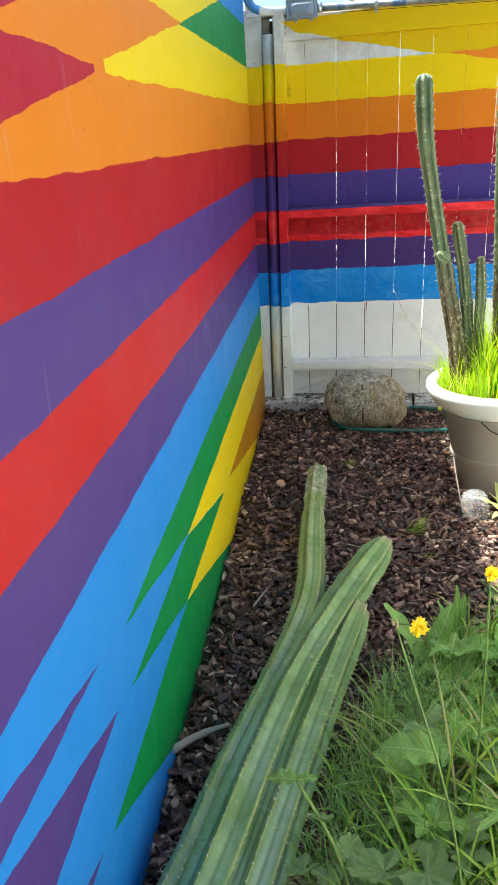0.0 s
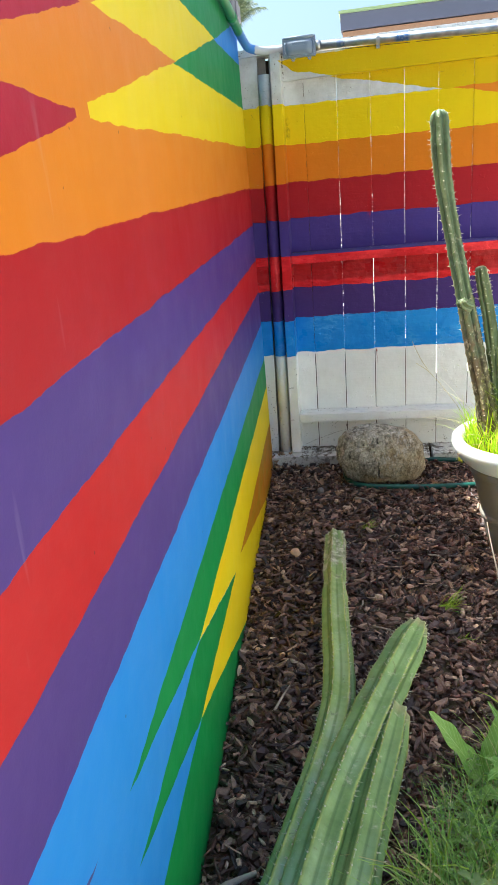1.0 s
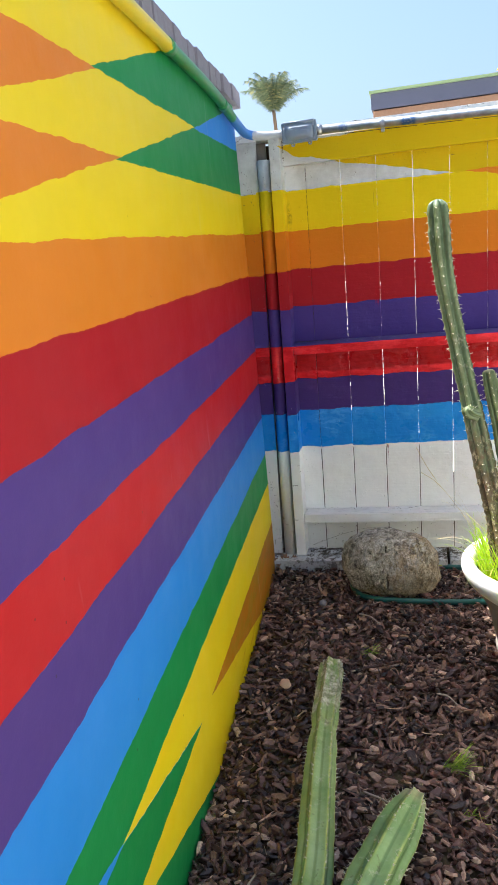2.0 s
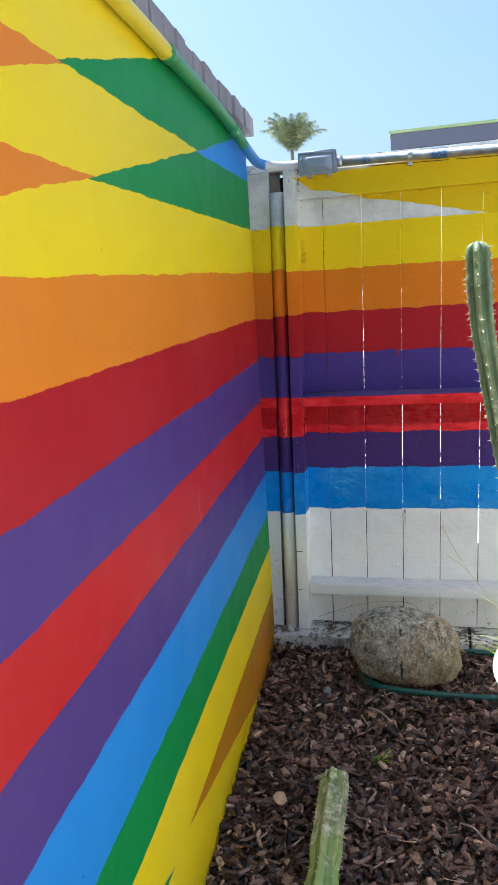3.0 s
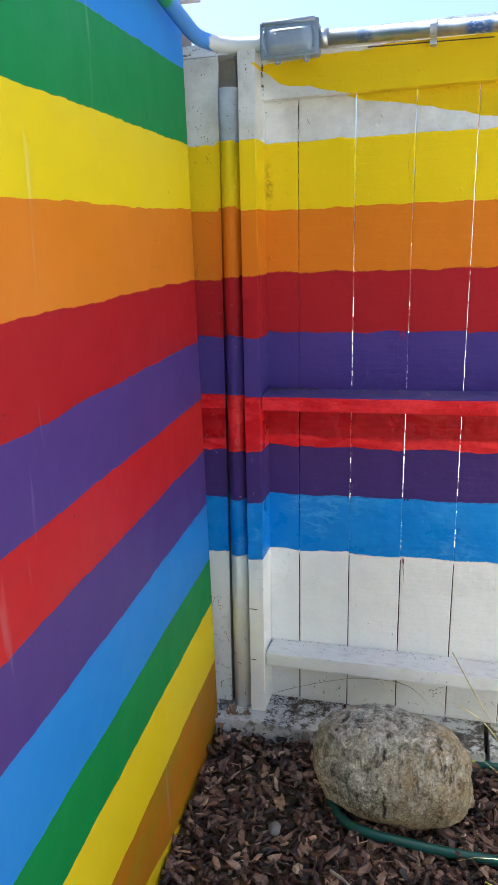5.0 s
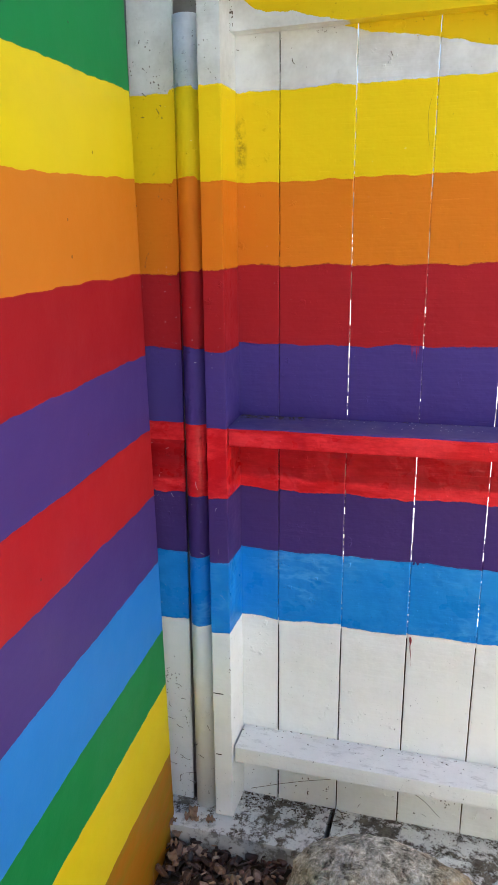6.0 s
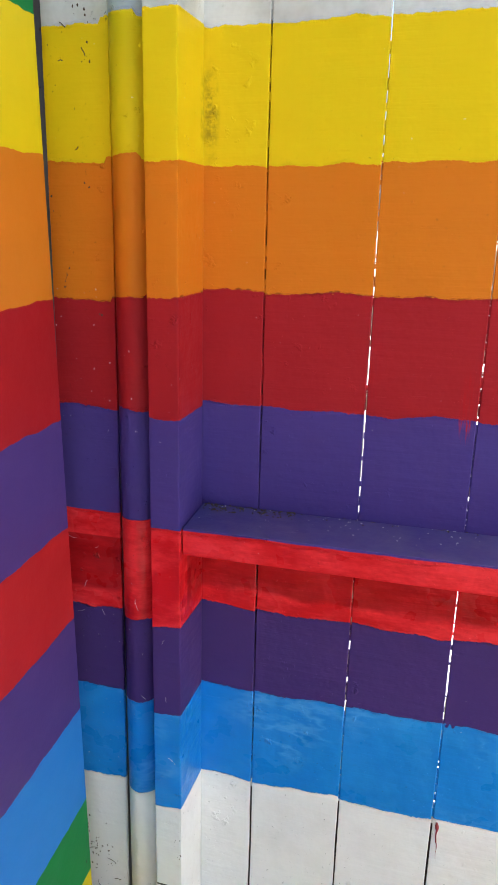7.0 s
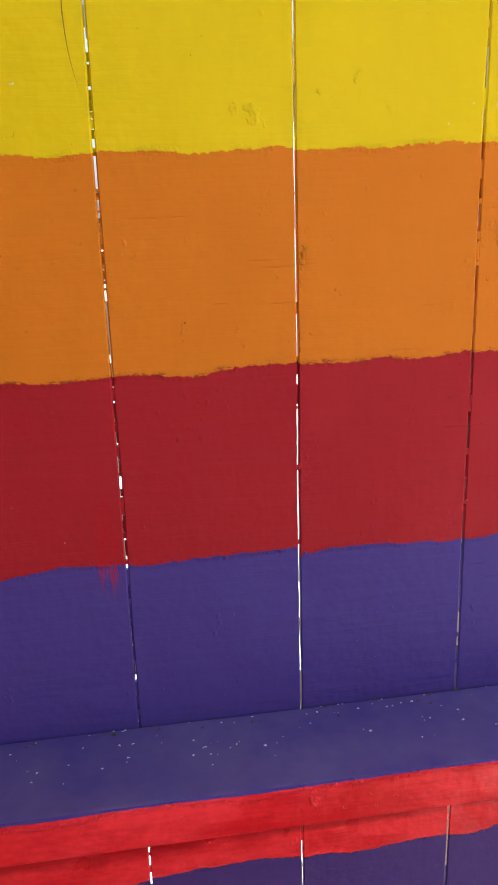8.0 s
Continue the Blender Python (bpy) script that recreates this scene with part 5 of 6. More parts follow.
def lawn():
    rng = np.random.default_rng(8)
    fine, coarse = [], []
    while len(fine) + len(coarse) < 14000:
        x, y = rng.uniform(0.28, 1.18), rng.uniform(-0.2, 1.75)
        edge = lawn_edge(y) + 0.05 * noise.noise(Vector((x * 5, y * 5, 0)))
        if x < edge or y > 1.50 + 0.35 * (x - 0.55) + 0.12 * noise.noise(Vector((x * 6, y * 2, 4))):
            continue
        tall_ = 0.05 + 0.15 * rng.random() * min(1.0, (x - edge) * 5 + 0.35) * (1.25 if y < 1.2 else 0.8)
        broad = rng.random() < 0.06 + 0.5 * max(0.0, x - 0.60)
        wide = rng.uniform(0.004, 0.008) if broad else rng.uniform(0.0014, 0.0030)
        (coarse if broad else fine).append((x, y, -0.015, tall_ * rng.uniform(0.8, 1.5), wide, rng.uniform(0, 6.28), abs(rng.normal(0, 0.4)), rng.uniform(0.3, 2.2)))
    for _ in range(260):
        x, y = rng.uniform(0.64, 1.05), rng.uniform(0.42, 1.0)
        coarse.append((x, y, -0.015, rng.uniform(0.22, 0.40), rng.uniform(0.006, 0.011), rng.uniform(0, 6.28), rng.uniform(0.05, 0.5), rng.uniform(0.4, 1.9)))
    v, f = blades(fine, 5)
    tagged(raw("fine_grass", v, f, FINEGRASS), "fine unmown grass along the mulch edge", "grass", kind="stuff")
    v, f = blades(coarse, 5)
    tagged(raw("coarse_grass", v, f, GRASS), "broad bright green grass blades among the weeds", "grass", kind="stuff")
    # nodding seed heads over the fine grass
    vs, fs = [], []
    for _ in range(90):
        y = rng.uniform(0.5, 1.42)
        x = lawn_edge(y) + 0.02 + 0.30 * rng.random() ** 1.5
        h, lean, head = rng.uniform(0.09, 0.20), rng.uniform(0, .3), rng.uniform(0, 6.28)
        for k in range(14):
            u = 0.55 + 0.45 * rng.random()
            c = np.array((x + math.cos(head) * lean * h * u * u + rng.normal(0, .005), y + math.sin(head) * lean * h * u * u + rng.normal(0, .005), h * u))
            r = rng.uniform(.0007, .0014)
            o = len(vs)
            vs += [c + (r, 0, 0), c + (0, r, 0), c - (r, 0, 0), c - (0, r, 0), c + (0, 0, 1.7 * r), c - (0, 0, 1.7 * r)]
            fs += [(o, o + 1, o + 4), (o + 1, o + 2, o + 4), (o + 2, o + 3, o + 4), (o + 3, o, o + 4), (o + 1, o, o + 5), (o + 2, o + 1, o + 5), (o + 3, o + 2, o + 5), (o, o + 3, o + 5)]
    tagged(raw("grass_seed_heads", vs, fs, SEED), "tiny pale seed heads over the fine grass", "grass", kind="stuff")


lawn()


def leaf_mesh(length, width, lobes=0, droop=0.8, lift=0.6, seed=0, wave=0.0):
    """A leaf along +x from its stalk: folded along the midrib, arched, with a lobed edge."""
    rn = random.Random(seed)
    n = 26
    verts, faces = [], []
    ang, px, pz = lift, 0.0, 0.0
    for i in range(n + 1):
        u = i / n
        w = width * 0.5 * (math.sin(math.pi * min(1, (0.06 + 0.94 * u) ** 0.75)) ** (0.8 if lobes else 0.58)) + 0.0015
        if lobes:
            w *= 0.52 + 0.48 * abs(math.sin(u * math.pi * lobes)) ** 0.6
        wob = wave * math.sin(u * 17 + seed)
        for k, q in ((0, 1.0), (1, 0.5), (2, 0.0), (3, -0.5), (4, -1.0)):
            jag = 1 + (rn.uniform(-.12, .12) if abs(q) == 1 and lobes else 0)
            verts.append((px, q * w * jag, pz + abs(q) * w * 0.28 + wob * q * abs(q) * w))
        px += length / n * math.cos(ang)
        pz += length / n * math.sin(ang)
        ang -= droop / n
    for i in range(n):
        for k in range(4):
            a = i * 5 + k
            faces.append((a, a + 1, a + 6, a + 5))
    return verts, faces


def weed(x, y, z, leaves, label, material, seed):
    t = thing("weed", label, "weed", group="weeds in the lawn", at=(x, y, z))
    for i, (head, length, width, lobes, lift, droop, up) in enumerate(leaves):
        v, f = leaf_mesh(length, width, lobes, droop, lift, seed * 31 + i, 0.25)
        ob = raw("leaf", v, f, material, t, smooth=True)
        ob.matrix_basis = pose(0, 0, up, 0, 0, head)
    return t


def mallow_leaf(r, lobes=7, seed=0):
    """A round scalloped leaf, pleated from its stalk at the middle of one side."""
    rn = random.Random(seed)
    n, m = 56, 5
    verts, faces = [(0.0, 0.0, 0.0)], []
    for j in range(1, m + 1):
        for i in range(n + 1):
            a = -2.65 + 5.3 * i / n
            ph = (a + 2.65) / 5.3 * lobes * math.pi
            q = j / m
            edge = r * (0.80 + 0.20 * abs(math.sin(ph)) ** 0.7) * (1.0 + 0.05 * math.sin(ph * 5.7 + seed)) * (1 - 0.12 * abs(a) / 2.65)
            z = r * (0.20 * q * q - 0.07 * q * math.cos(2 * ph) + 0.05 * math.sin(2 * a + seed) * q)
            verts.append((math.cos(a) * edge * q, math.sin(a) * edge * q, z))
    for i in range(n):
        faces.append((0, 1 + i, 2 + i))
    for j in range(m - 1):
        for i in range(n):
            o = 1 + j * (n + 1) + i
            faces.append((o, o + n + 1, o + n + 2, o + 1))
    return verts, faces


def mallow(x, y, leaves, label, seed):
    """Round leaves on stalks from one root. leaves: dx, dy, height, radius, tip back, heading."""
    t = thing("weed", label, "weed", group="weeds in the lawn", at=(x, y, 0))
    for i, (dx, dy, h, r, tip, head) in enumerate(leaves):
        v, f = mallow_leaf(r, 7, seed + i)
        ob = raw("leaf", v, f, WEED2, t, smooth=True)
        ob.matrix_basis = pose(dx, dy, h, tip, 0, head)
        bm = sweep(smooth_path([(0, 0, 0), (dx * .5, dy * .5 + .01, h * .6), (dx, dy, h - .001)], 6), 0.0014, 6)
        part("stalk", bm, STEM, t, smooth=True)
    return t


mallow(0.53, 0.64, [(.005, -.02, .225, .060, 28, 200), (.075, .0, .205, .050, 20, 320), (-.045, .03, .18, .040, 25, 120), (-.01, -.07, .19, .044, 30, 250)], "mallow with large round scalloped grey-green leaves", 3)
mallow(0.45, 0.62, [(-.012, 0, .325, .026, 40, 180), (-.045, .0, .21, .034, 30, 220), (.03, .02, .25, .022, 35, 20)], "young mallow with scalloped leaves beside the cut logs", 11)
# thick stalk that leans over the logs, two leaves at its top
t = thing("weed", "thick-stalked weed leaning over the cut cactus logs", "weed", group="weeds in the lawn", at=(0.49, 0.64, 0))
part("stalk", sweep(smooth_path([(0.0, 0, 0), (-.008, -.01, .13), (-.034, -.02, .27), (-.090, -.02, .405)], 8), lambda u: 0.0045 - 0.0022 * u, 10), STEM, t, smooth=True)
for head, ln, wd, lift in ((175, .050, .030, .10), (5, .034, .020, .35)):
    v, f = leaf_mesh(ln, wd, 3, 0.5, lift, 7, 0.2)
    raw("leaf", v, f, WEED, t, smooth=True).matrix_basis = pose(-.090, -.02, .404, 0, 0, head)
# one broad paddle leaf
t = thing("weed", "weed with one broad light green paddle leaf", "weed", group="weeds in the lawn", at=(0.62, 0.90, 0))
v, f = leaf_mesh(.112, .062, 0, 0.7, 0.30, 5, 0.22)
raw("leaf", v, f, WEED, t, smooth=True).matrix_basis = pose(.018, -.02, .225, -18, 0, 176)
part("stalk", sweep(smooth_path([(0, 0, 0), (.03, 0, .12), (.018, -.02, .226)], 6), 0.002, 7), STEM, t, smooth=True)

rn = random.Random(4)


def rosette(n, lmin, lmax, width, lobes, lift=0.9, droop=1.2):
    return [(360 / n * i + rn.uniform(-20, 20), rn.uniform(lmin, lmax), width * rn.uniform(0.8, 1.2), lobes, lift + rn.uniform(-.25, .3), droop + rn.uniform(-.3, .4), rn.uniform(0, .03)) for i in range(n)]


weed(0.655, 1.40, 0.0, [(160, .22, .062, 0, 1.05, .25, 0), (60, .19, .056, 0, 1.15, .6, 0), (10, .20, .070, 0, .9, 1.0, 0), (300, .18, .062, 0, .8, .9, 0), (250, .12, .04, 0, .7, .9, 0)], "upright smooth green dock leaves at the lawn edge", WEED, 1)
weed(0.575, 0.88, 0.10, [(95, .10, .04, 4, .6, 1.0, .02), (320, .11, .04, 5, .5, 1.2, .02)], "broad rounded light green weed leaves", WEED, 2)
for i, (x, y, z, n, l0, l1, w, lobes, mat, label) in enumerate((
        (0.76, 1.16, .02, 9, .09, .16, .030, 6, WEED, "sow thistle with jagged green leaves"),
        (0.46, 0.66, .06, 7, .06, .10, .052, 3, WEED2, "low weed with scalloped grey-green leaves"),
        (0.86, 1.34, .02, 8, .08, .15, .034, 0, WEED, "clump of smooth green weed leaves"),
        (0.66, 0.76, .10, 8, .08, .14, .034, 6, WEED2, "sow thistle with lobed greyish leaves"),
        (0.94, 0.98, .02, 9, .12, .20, .036, 5, WEED, "tall jagged green weed"),
        (0.64, 1.10, .04, 8, .07, .12, .026, 6, WEED, "small sow thistle with toothed leaves"),
        (0.80, 0.84, .10, 9, .10, .18, .032, 5, WEED, "ragged green weed with toothed leaves"),
        (0.54, 0.60, .05, 8, .08, .13, .060, 3, WEED2, "large scalloped grey-green weed"),
        (0.72, 1.30, .02, 8, .08, .13, .040, 0, WEED, "clover-like clump of rounded leaves"),
        (1.02, 1.22, .02, 9, .12, .20, .034, 5, WEED, "ragged green weed with toothed leaves"),
        (0.60, 1.22, .0, 7, .05, .09, .022, 5, WEED, "small toothed weed at the mulch edge"),
        (0.52, 0.98, .0, 7, .05, .10, .024, 5, WEED, "small toothed weed at the mulch edge"),
        (0.90, 1.12, .04, 8, .10, .16, .040, 0, WEED, "clump of smooth green weed leaves"),
        (0.78, 1.00, .06, 8, .09, .15, .030, 6, WEED2, "sow thistle with lobed greyish leaves"))):
    weed(x, y, z, rosette(n, l0, l1, w, lobes), label, mat, 20 + i)
kinds = (("small toothed weed among the grass", WEED, .05, .10, .028, 5), ("smooth-leaved green weed among the grass", WEED, .06, .12, .034, 0),
         ("lobed grey-green weed among the grass", WEED2, .06, .12, .034, 4), ("broad-leaved light green weed among the grass", WEED, .05, .09, .046, 0))
for i in range(22):
    y = rn.uniform(0.62, 1.66)
    x = rn.uniform(lawn_edge(y) + 0.12, 1.08)
    label, mat, l0, l1, w, lobes = kinds[i % 4]
    weed(x, y, rn.uniform(.04, .15), rosette(rn.choice((5, 6, 7)), l0, l1, w, lobes, 0.7, 1.0), label, mat, 60 + i)


def chickweed():
    """Tiny leaves in loose mats between the grass."""
    rg = random.Random(12)
    vs, fs = [], []
    for _ in range(80):
        y = rg.uniform(0.45, 1.4)
        x = rg.uniform(lawn_edge(y) + 0.03, 0.95)
        for _ in range(60):
            c = Vector((x + rg.gauss(0, .028), y + rg.gauss(0, .028), rg.uniform(0, .11)))
            a = Vector((rg.gauss(0, 1), rg.gauss(0, 1), rg.gauss(0, .5))).normalized() * rg.uniform(.004, .010)
            b = a.cross(Vector((0.1, 0.2, 1))).normalized() * a.length * .45
            o = len(vs)
            vs += [c - a, c + b + Vector((0, 0, .001)), c + a, c - b + Vector((0, 0, .001))]
            fs += [(o, o + 1, o + 2, o + 3)]
    return tagged(raw("chickweed", vs, fs, WEED2), "mats of tiny-leaved green weed in the grass", "weed", kind="stuff")


chickweed()
weed(0.955, 2.275, 0.0, [(165, .13, .022, 0, .75, .9, .03), (205, .10, .018, 0, 1.1, .4, .04), (100, .12, .024, 0, 1.0, .6, .03), (240, .09, .02, 0, .6, .8, .02), (20, .1, .02, 0, .8, .8, .02)], "pale yellow-green weed beside the plastic cup", PALEWEED, 41)
weed(0.735, 1.52, 0.0, [(95, .17, .020, 0, 1.40, .2, 0), (70, .14, .026, 0, 1.25, .3, 0), (130, .13, .016, 0, 1.1, .5, 0), (20, .11, .02, 0, .9, .9, 0), (200, .10, .02, 0, .9, .8, 0)], "narrow upright green weed leaves", WEED, 8)


def flower(base, head, label, seed, ray_r=0.017, node=None):
    t = thing("dandelion_flower", label, "flower", group="yellow flowers", at=base)
    b, h = Vector((0, 0, 0)), Vector(head) - Vector(base)
    mid_ = b.lerp(h, 0.5) + Vector((0.008, 0.01, 0.02))
    top = h + Vector(node) if node else h
    part("stem", sweep(smooth_path([b, mid_, top], 10), lambda u: 0.0026 - 0.0012 * u, 8), STEM, t, smooth=True)
    if node:
        # the flower hangs out sideways from a knot of withered buds
        part("flower_stalk", sweep(smooth_path([top, top.lerp(h, .5) + Vector((0, 0, .002)), h], 6), 0.0011, 7), STEM, t, smooth=True)
        for dx, dz in ((-.003, .002), (.001, .004), (.002, -.002)):
            c = top + Vector((dx, -.002, dz))
            part("withered_bud", sweep([c - Vector((0, 0, .003)), c, c + Vector((dx * .4, 0, .004))], lambda u: 0.0008 + 0.0017 * math.sin(math.pi * (.15 + .75 * u)), 8), STRAW, t, "small brownish withered bud", smooth=True)
    rn = random.Random(seed)
    n = Vector((0.55, -0.75, 0.40)).normalized()
    a = n.orthogonal().normalized()
    c = n.cross(a)
    vs, fs = [], []
    for ringi, (cnt, r, lift) in enumerate(((30, 1.0, .08), (30, .92, .20), (30, .78, .38), (26, .58, .65), (20, .36, 1.1))):
        for k in range(cnt):
            th = 2 * math.pi * (k + rn.uniform(-.2, .2)) / cnt
            d = a * math.cos(th) + c * math.sin(th)
            s = n.cross(d) * (ray_r * 0.105)
            r0, r1 = ray_r * 0.02, ray_r * r * rn.uniform(.65, 1.2)
            lift = lift * rn.uniform(.6, 1.4)
            o = len(vs)
            vs += [h + d * r0 + s * .6, h + d * r0 - s * .6, h + d * r1 - s + n * r1 * lift, h + d * r1 + s + n * r1 * lift]
            fs += [(o, o + 1, o + 2, o + 3)]
    raw("petals", vs, fs, PETAL, t, "bright yellow ray petals")
    part("bud_cup", sweep([h - n * 0.012, h - n * 0.007, h - n * 0.003], lambda u: 0.004 + 0.0035 * u, 10), STEM, t, smooth=True)
    return t


flower((0.675, 0.55, 0.0), (0.576, 0.570, 0.738), "yellow dandelion-like flower on a tall green stem", 1, 0.0122, (-.029, 0, .003))
flower((0.690, 0.84, 0.0), (0.707, 0.860, 0.642), "yellow dandelion-like flower on a thin pale stem", 2, 0.013)


def tuft(x, y, n, label, seed, mat, length=0.06):
    rn = np.random.default_rng(seed)
    rows = [(x + rn.normal(0, .014), y + rn.normal(0, .01), 0.0, rn.uniform(.5, 1.3) * length, rn.uniform(.0016, .003), rn.uniform(-.8, .9), rn.uniform(.5, 1.3), rn.uniform(0, .8)) for _ in range(n)]
    v, f = blades(rows)
    tagged(raw("grass_tuft", v, f, mat), label, "grass tuft", group="grass tufts in the mulch", kind="stuff")


tuft(0.625, 2.155, 60, "small bright green grass tuft in the mulch", 1, GRASS, 0.075)
tuft(0.365, 2.74, 40, "sparse thin grass tuft in the mulch", 2, GRASS, 0.05)
tuft(0.66, 1.98, 14, "sparse thin grass tuft in the mulch", 3, GRASS, 0.04)


# ------------------------------------------------------------------ small litter
def pebble(x, y, r, mat, label, seed, name="pebble"):
    bm = bmesh.new()
    bmesh.ops.create_icosphere(bm, subdivisions=3, radius=1.0)
    for v in bm.verts:
        n = v.co.normalized()
        q = 1 + 0.18 * noise.noise(n * 1.6 + Vector((seed, 0, 0))) + 0.05 * noise.noise(n * 5)
        v.co = Vector((n.x * r, n.y * r * 0.8, n.z * r * 0.6)) * q
    ob = part(name, bm, mat, smooth=True)
    ob.location = (x, y, r * 0.5 + 0.004)
    ob.rotation_euler = (0, 0, seed)
    return tagged(ob, label, "stone", group="stones in the mulch")


pebble(0.108, 2.508, 0.024, STONE, "small tan pebble lying on the mulch", 2)
pebble(0.165, 3.10, 0.020, make_plain("grey_stone", lin(120, 116, 116), 0.8, 0.3, 30.0), "small flat grey stone on the mulch", 5)


def stick(a, b, r, label, seed):
    t = Vector(b) - Vector(a)
    pts = smooth_path([a, tuple(Vector(a) + t * .5 + Vector((0.004, 0.006, 0.006))), b], 8)
    ob = part("stick", sweep(pts, lambda u: r * (1 - 0.5 * u), 8, lambda an, u: 1 + 0.2 * noise.noise(Vector((an, u * 6, seed)))), DRYWOOD, smooth=True)
    return tagged(ob, label, "stick", group="sticks in the mulch")


stick((0.045, 1.035, .020), (0.165, 1.125, .024), 0.011, "pale grey weathered stick beside the wall", 1)
# dry stalk, kept pale to double as the pot's sunlit edge
dry = part("dry_stalk", sweep(smooth_path([(0.786, 2.375, .20), (0.793, 2.345, .15), (0.806, 2.31, .08), (0.820, 2.290, .015)], 8), lambda u: 0.0018 + 0.001 * u, 7), DRYWOOD, smooth=True)
tagged(dry, "pale dry stalk that also stands in for the pot's sunlit edge", "stalk")
twig = part("dead_twig", sweep(smooth_path([(0.872, 2.345, .352), (0.905, 2.335, .322), (0.945, 2.325, .298), (1.00, 2.30, .22), (1.04, 2.27, .10), (1.06, 2.25, .008)], 6), lambda u: 0.0026 - 0.0012 * u, 7), make_plain("dark_twig", lin(70, 58, 50), 0.85, 0.6, 60.0), smooth=True)
tagged(twig, "dark dead twig leaning on the side of the pot", "twig")
stick((0.40, 2.02, .02), (0.52, 1.93, .022), 0.003, "thin pale twig on the mulch", 2)
stick((0.32, 3.00, .02), (0.40, 2.92, .022), 0.004, "thin brown twig on the mulch", 3)
stick((0.14, 1.62, .02), (0.17, 1.72, .022), 0.004, "thin brown twig on the mulch", 4)
stick((0.60, 2.48, .02), (0.66, 2.42, .022), 0.003, "thin pale twig on the mulch", 5)


def dead_leaf(x, y, z, size, head, seed):
    v, f = leaf_mesh(size, size * 0.55, 0, 1.4, 0.5, seed, 0.6)
    ob = raw("dead_leaf", v, f, LITTER, smooth=True)
    ob.matrix_basis = pose(x, y, z, 12, 0, head)
    return tagged(ob, "curled dry brown leaf on the ground", "leaf", group="dead leaves")


for i, (x, y, z, size, head) in enumerate(((0.278, 1.98, .022, .042, 60), (0.302, 1.90, .022, .036, 160), (0.34, 2.94, .02, .05, 120), (0.18, 2.20, .02, .04, 70), (0.10, 3.36, .02, .035, 200), (0.15, 3.20, .02, .045, 300), (-0.072, 3.475, .050, .034, 30), (-0.04, 3.47, .05, .028, 140),
                                           (0.24, 3.03, .02, .045, 50), (0.30, 2.86, .02, .04, 200), (0.55, 2.60, .02, .04, 100), (0.72, 2.36, .02, .05, 20), (0.48, 2.35, .02, .035, 300),
                                           (-0.085, 3.440, .025, .040, 80), (-0.070, 3.425, .020, .030, 200), (-0.055, 3.485, .052, .036, 110), (-0.02, 3.480, .050, .026, 20), (-0.078, 3.40, .018, .034, 310), (-0.092, 3.466, .050, .030, 250))):
    dead_leaf(x, y, z, size, head, i)

# ------------------------------------------------------------------ cobwebs and crumbs on the fence
def fibres(name, label, material, spots, seed):
    """Fine bent hairs. spots: count, x range, y, z range, length, thickness."""
    rn = random.Random(seed)
    vs, fs = [], []
    for count, (x0, x1), y, (z0, z1), ln, r in spots:
        for _ in range(count):
            p = Vector((rn.uniform(x0, x1), y - rn.uniform(0.0006, 0.003), rn.uniform(z0, z1)))
            a = rn.uniform(0, 6.28)
            step = ln * rn.uniform(0.4, 1.2) / 4
            o = len(vs)
            for k in range(5):
                d = Vector((math.cos(a), 0.0, math.sin(a)))
                nrm = Vector((-d.z, 0, d.x))
                vs += [p + nrm * r, p - nrm * r, p + Vector((0, -2 * r, 0))]
                p = p + d * step + Vector((0, rn.uniform(-.0006, .0003), 0))
                a += rn.uniform(-.5, .5)
            for k in range(4):
                b = o + 3 * k
                for q in range(3):
                    fs.append((b + q, b + (q + 1) % 3, b + 3 + (q + 1) % 3, b + 3 + q))
    return tagged(raw(name, vs, fs, material), label, "litter", kind="stuff")


def crumbs(name, label, material, spots, seed):
    """Tiny angular bits. spots: count, x range, y range, z, size."""
    rn = random.Random(seed)
    vs, fs = [], []
    for count, (x0, x1), (y0, y1), z, size in spots:
        for _ in range(count):
            c = Vector((rn.uniform(x0, x1), y1 - (y1 - y0) * rn.random() ** 2, z))
            r = size * rn.uniform(0.4, 1.3)
            o = len(vs)
            a = rn.uniform(0, 6.28)
            for k in range(3):
                vs.append(c + Vector((math.cos(a + k * 2.1) * r * rn.uniform(.6, 1.6), math.sin(a + k * 2.1) * r * rn.uniform(.5, 1.2), 0)))
            vs.append(c + Vector((0, 0, r * rn.uniform(.4, 1.0))))
            fs += [(o, o + 1, o + 3), (o + 1, o + 2, o + 3), (o + 2, o, o + 3)]
    return tagged(raw(name, vs, fs, material), label, "litter", kind="stuff")


WEB = make_plain("cobweb", lin(206, 200, 200), 0.8, 0.1, 30.0)
GRIME = make_plain("dark_litter", lin(82, 66, 50), 0.9, 0.4, 60.0)
fibres("cobweb", "pale cobweb strands caught in the fence corner", WEB, [(5, (-.135, -.07), FENCE_Y - .056, (.76, 1.00), .013, .00022), (4, (-.045, .0), FENCE_Y - .080, (.72, .95), .014, .00028),
       (3, (.02, .05), FENCE_Y - .094, (.5, .9), .014, .00025)], 3)
fibres("dry_fibres", "dry brown fibres stuck to the white fence foot", GRIME, [(9, (-.142, -.08), FENCE_Y - .056, (.06, .20), .026, .0004), (7, (-.13, -.08), FENCE_Y - .056, (.22, .40), .018, .0004), (5, (-.06, -.01), FENCE_Y - .080, (.08, .40), .014, .0004),
       (9, (.05, .75), FENCE_Y, (.06, .20), .03, .0004), (4, (.07, .8), FENCE_Y, (1.67, 1.75), .012, .0006), (5, (-.125, -.06), FENCE_Y - .056, (1.50, 1.80), .012, .0006)], 5)
